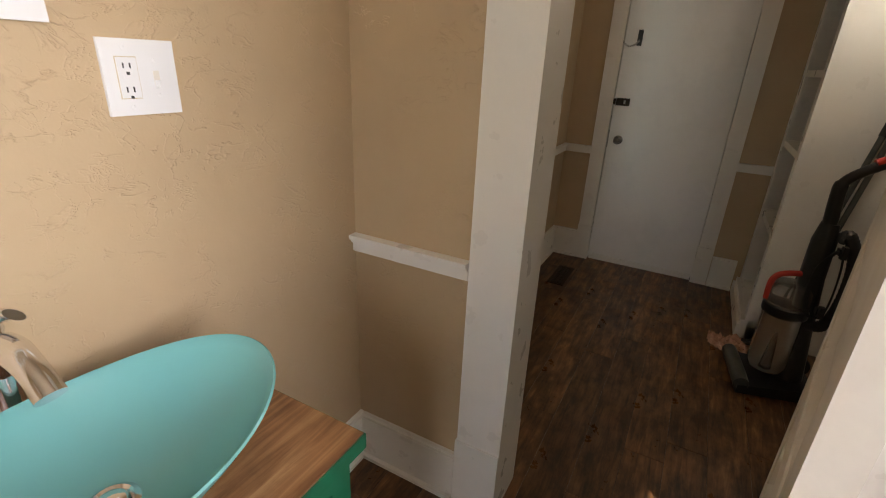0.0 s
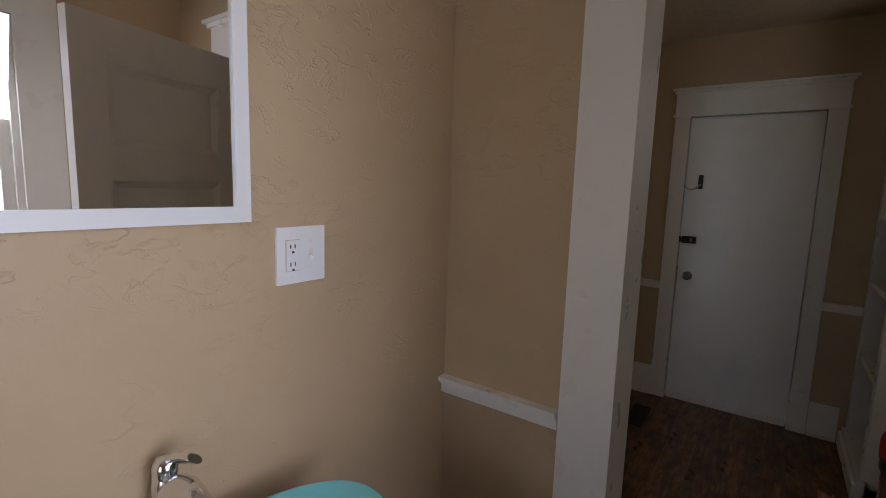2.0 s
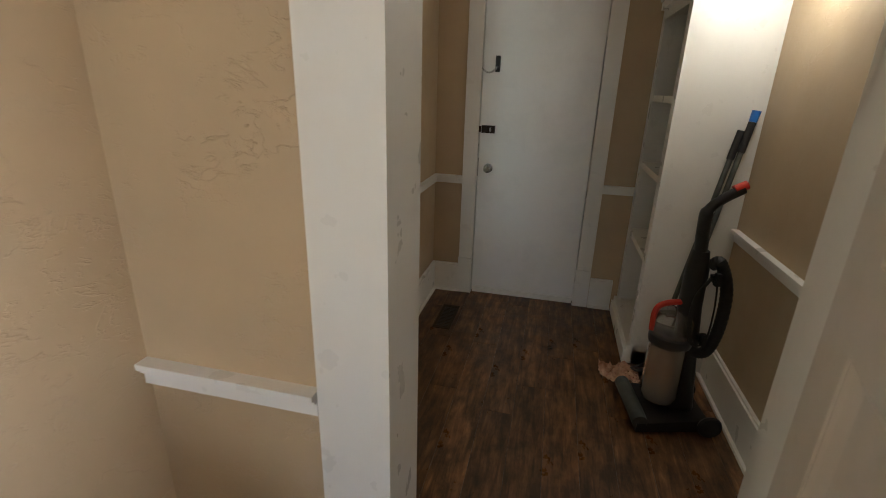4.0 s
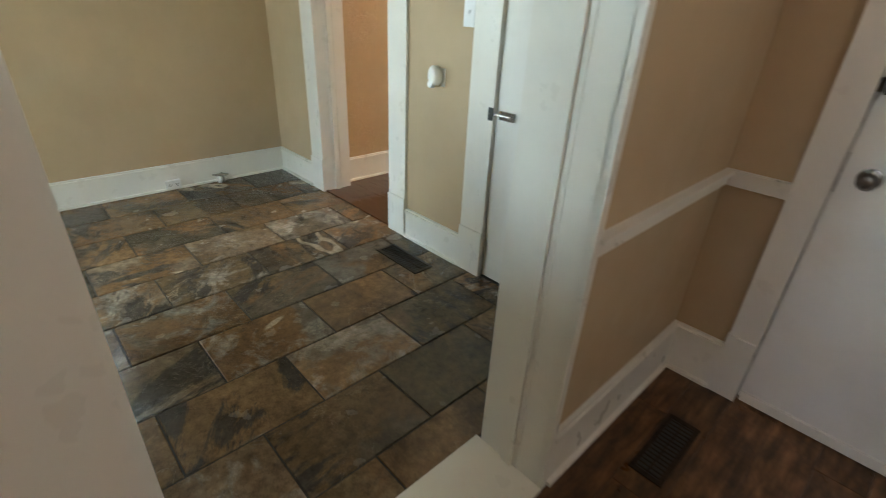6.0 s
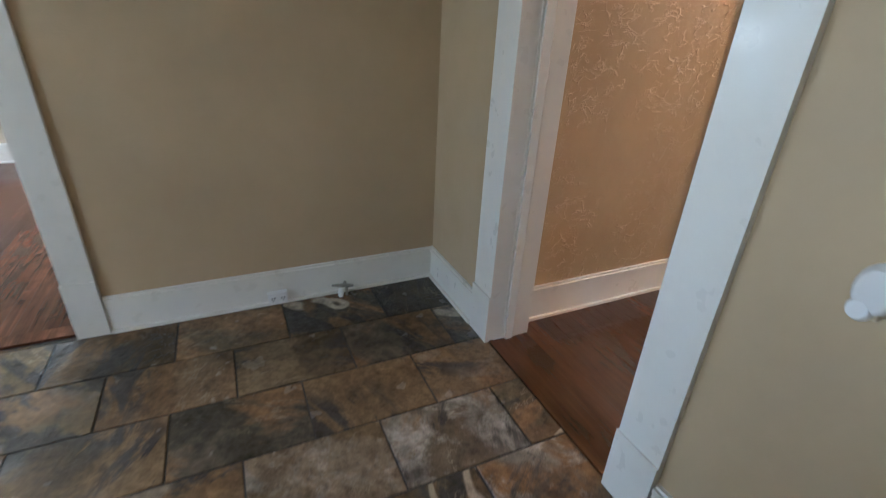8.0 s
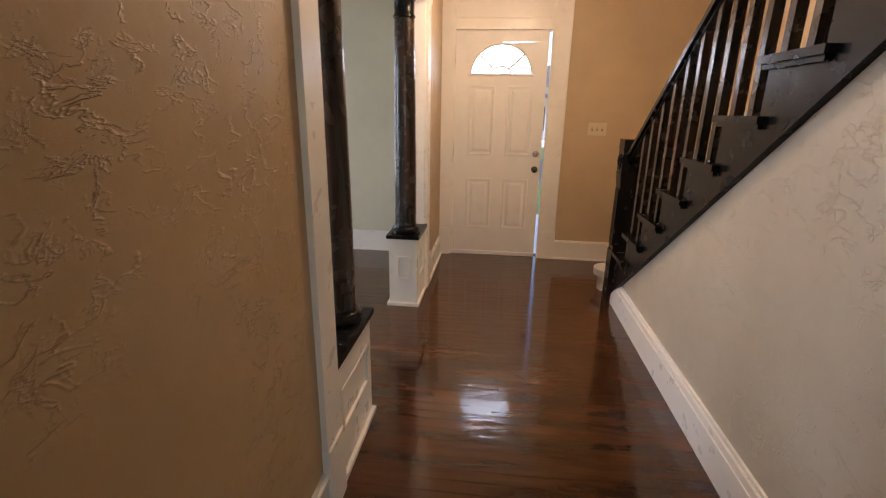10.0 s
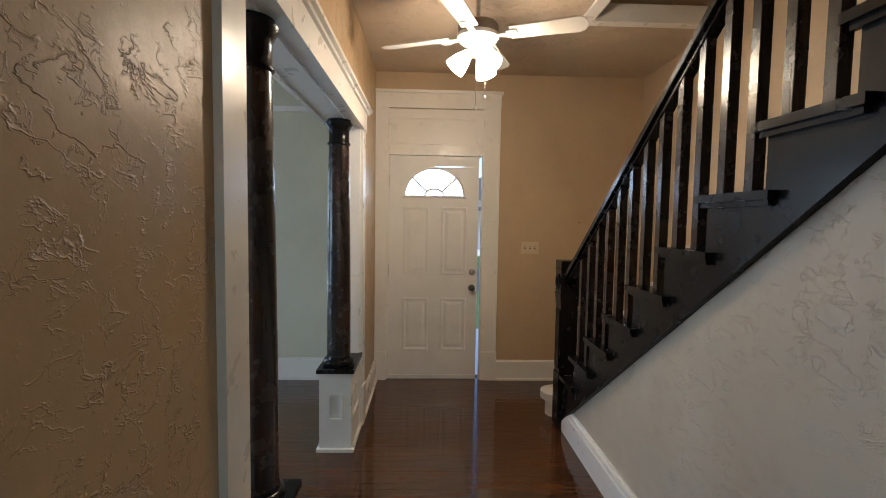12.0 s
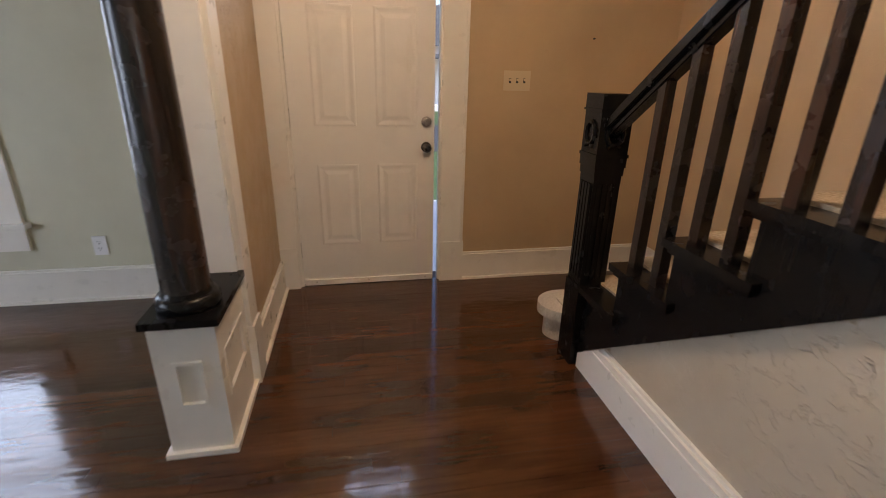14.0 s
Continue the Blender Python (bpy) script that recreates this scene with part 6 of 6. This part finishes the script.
tree(-8, 27.5, 9, 3, "leafy street tree beyond the lawn")
tree(-17, 29, 10, 4, "tall leafy street tree")
tree(-14, 3, 9, 6, "leafy tree beside the house")

# ---- floor pieces ----


def piece_mesh(name, w, d, t, bevel, material):
    """A flat board or tile, centred, its top at z = 0, with a chamfered upper edge."""
    bm = bmesh.new()
    ring = lambda o, z: [bm.verts.new((sx * (w / 2 - o), sy * (d / 2 - o), z)) for sx, sy in ((-1, -1), (1, -1), (1, 1), (-1, 1))]  # noqa: E731
    a, b, c = ring(0, -t), ring(0, -bevel), ring(bevel, 0)
    for p, q in ((a, b), (b, c)):
        for i in range(4):
            j = (i + 1) % 4
            bm.faces.new((p[i], p[j], q[j], q[i]))
    bm.faces.new(c)
    me = bpy.data.meshes.new(name)
    bm.to_mesh(me)
    bm.free()
    me.materials.append(material)
    return me


rng = random.Random(11)
shared = {}


def lay(name, parent, x0, x1, y0, y1, t, bevel, material, lift=0.0):
    key = (name, round(x1 - x0, 3), round(y1 - y0, 3))
    if key not in shared:
        shared[key] = piece_mesh(name, x1 - x0, y1 - y0, t, bevel, material)
    ob = new(name, shared[key])
    ob.location = ((x0 + x1) / 2, (y0 + y1) / 2, lift)
    ob.parent = parent
    return ob


# slate tiles in half-bond rows
floor_tile = bpy.data.objects["floor_tile"]
PITCH, LONG, GAP = 0.3335, 0.503, 0.0065
for r in range(-1, 10):
    xa = -4.2345 + PITCH * r
    xb = xa + PITCH
    lo_x, hi_x = max(xa + GAP / 2, TILE_W + 0.001), min(xb - GAP / 2, -1.062)
    if hi_x - lo_x < 0.02:
        continue
    y = (0.102 if r % 2 else -0.144) - 6 * LONG
    while y < TILE_N:
        a, b = max(y + GAP / 2, FAR_S), min(y + LONG - GAP / 2, TILE_N - 0.002 if not (-3.53 < (lo_x + hi_x) / 2 < -2.65) else TILE_N - 0.006)
        if b - a > 0.02:
            lay("tile", floor_tile, lo_x, hi_x, a, b, 0.008, 0.0025, SLATE, rng.uniform(-0.0008, 0.0008))
        y += LONG

# vinyl planks of the back hall and bathroom
floor_mud = bpy.data.objects["floor_mud"]
for r in range(12):
    xa = -0.80 + 0.152 * r
    y = -2.95 - rng.uniform(0, 1.1)
    while y < MUD_N:
        a, b = max(y, -2.9), min(y + 1.216, MUD_N + 0.03)
        if b - a > 0.05 and xa < MUD_E:
            lay("plank", floor_mud, xa + 0.0006, min(xa + 0.1514, MUD_E + 0.02), a + 0.0006, b - 0.0006, 0.004, 0.0008, MUD_WOOD)
        y += 1.216

# oak strips of the hall, each a piece; the parlour's beyond them in one sheet of boards
floor_hall = bpy.data.objects["floor_hall"]
STRIP = 0.0635
hall_x0, hall_x1 = -4.25, -1.995
verts, faces = [], []


def sheet(x0, x1, y0, y1):
    b = len(verts)
    e = 0.0004
    verts.extend([(x0, y0, 0), (x1, y0, 0), (x1, y1, 0), (x0, y1, 0), (x0 + e, y0 + e, 0), (x1 - e, y0 + e, 0), (x1 - e, y1 - e, 0), (x0 + e, y1 - e, 0)])
    faces.extend([(b, b + 1, b + 5, b + 4), (b + 1, b + 2, b + 6, b + 5), (b + 2, b + 3, b + 7, b + 6), (b + 3, b, b + 4, b + 7), (b + 4, b + 5, b + 6, b + 7)])


LENGTHS = (0.61, 0.915, 1.22, 1.525)
laid = 0
for r in range(75):
    y0 = 2.362 + STRIP * r
    y1 = min(y0 + STRIP - 0.0008, FRONT + 0.03)
    if y1 - y0 < 0.01:
        break
    x = FAR_W - rng.uniform(0, 1.0)
    while x < hall_x1:
        ln = rng.choice(LENGTHS)
        a, b = max(x, FAR_W), min(x + ln - 0.0008, hall_x1 if y0 > 2.44 else -2.665)
        near = x > hall_x0 - 0.5 and x + ln < hall_x1 and x + ln > hall_x0
        if near and 2.44 < y0 and laid < 290:
            ob = lay("board", floor_hall, x, x + ln - 0.0008, y0, y0 + STRIP - 0.0008, 0.004, 0.0004, HALL_WOOD)
            ob.rotation_euler = (rng.gauss(0, 0.004), rng.gauss(0, 0.0006), 0)
            laid += 1
        elif b - a > 0.02 and (y0 > 2.44 or b > -3.515):
            sheet(a if y0 > 2.44 else max(a, -3.515), b, y0, y1)
        x += ln
me = bpy.data.meshes.new("far_boards")
me.from_pydata(verts, [], faces)
me.materials.append(HALL_WOOD_FAR)
fb = new("far_boards", me)
fb.parent = floor_hall
tagged(fb, "varnished oak strips", kind="stuff")
# hall strips east of the stair wall and under the first steps
boxes("hall_floor_edge", HALL_WOOD, (-1.995, HALL_E, 2.45, FRONT, -0.02, -0.0005), parent=floor_hall)

verts, faces = [], []
for r in range(84):
    y0 = FAR_S + STRIP * r
    y1 = min(y0 + STRIP - 0.0008, 2.45)
    if y1 - y0 < 0.01:
        break
    x = FAR_W - rng.uniform(0, 1.0)
    while x < TILE_W - 0.07:
        ln = rng.choice(LENGTHS)
        a, b = max(x, FAR_W), min(x + ln - 0.0008, TILE_W - 0.07)
        if b - a > 0.02:
            sheet(a, b, y0, y1)
        x += ln
me = bpy.data.meshes.new("red_boards")
me.from_pydata(verts, [], faces)
me.materials.append(DINING_WOOD)
rb = new("red_boards", me)
rb.parent = bpy.data.objects["floor_dining"]
tagged(rb, "glossy reddish wood strips", kind="stuff")
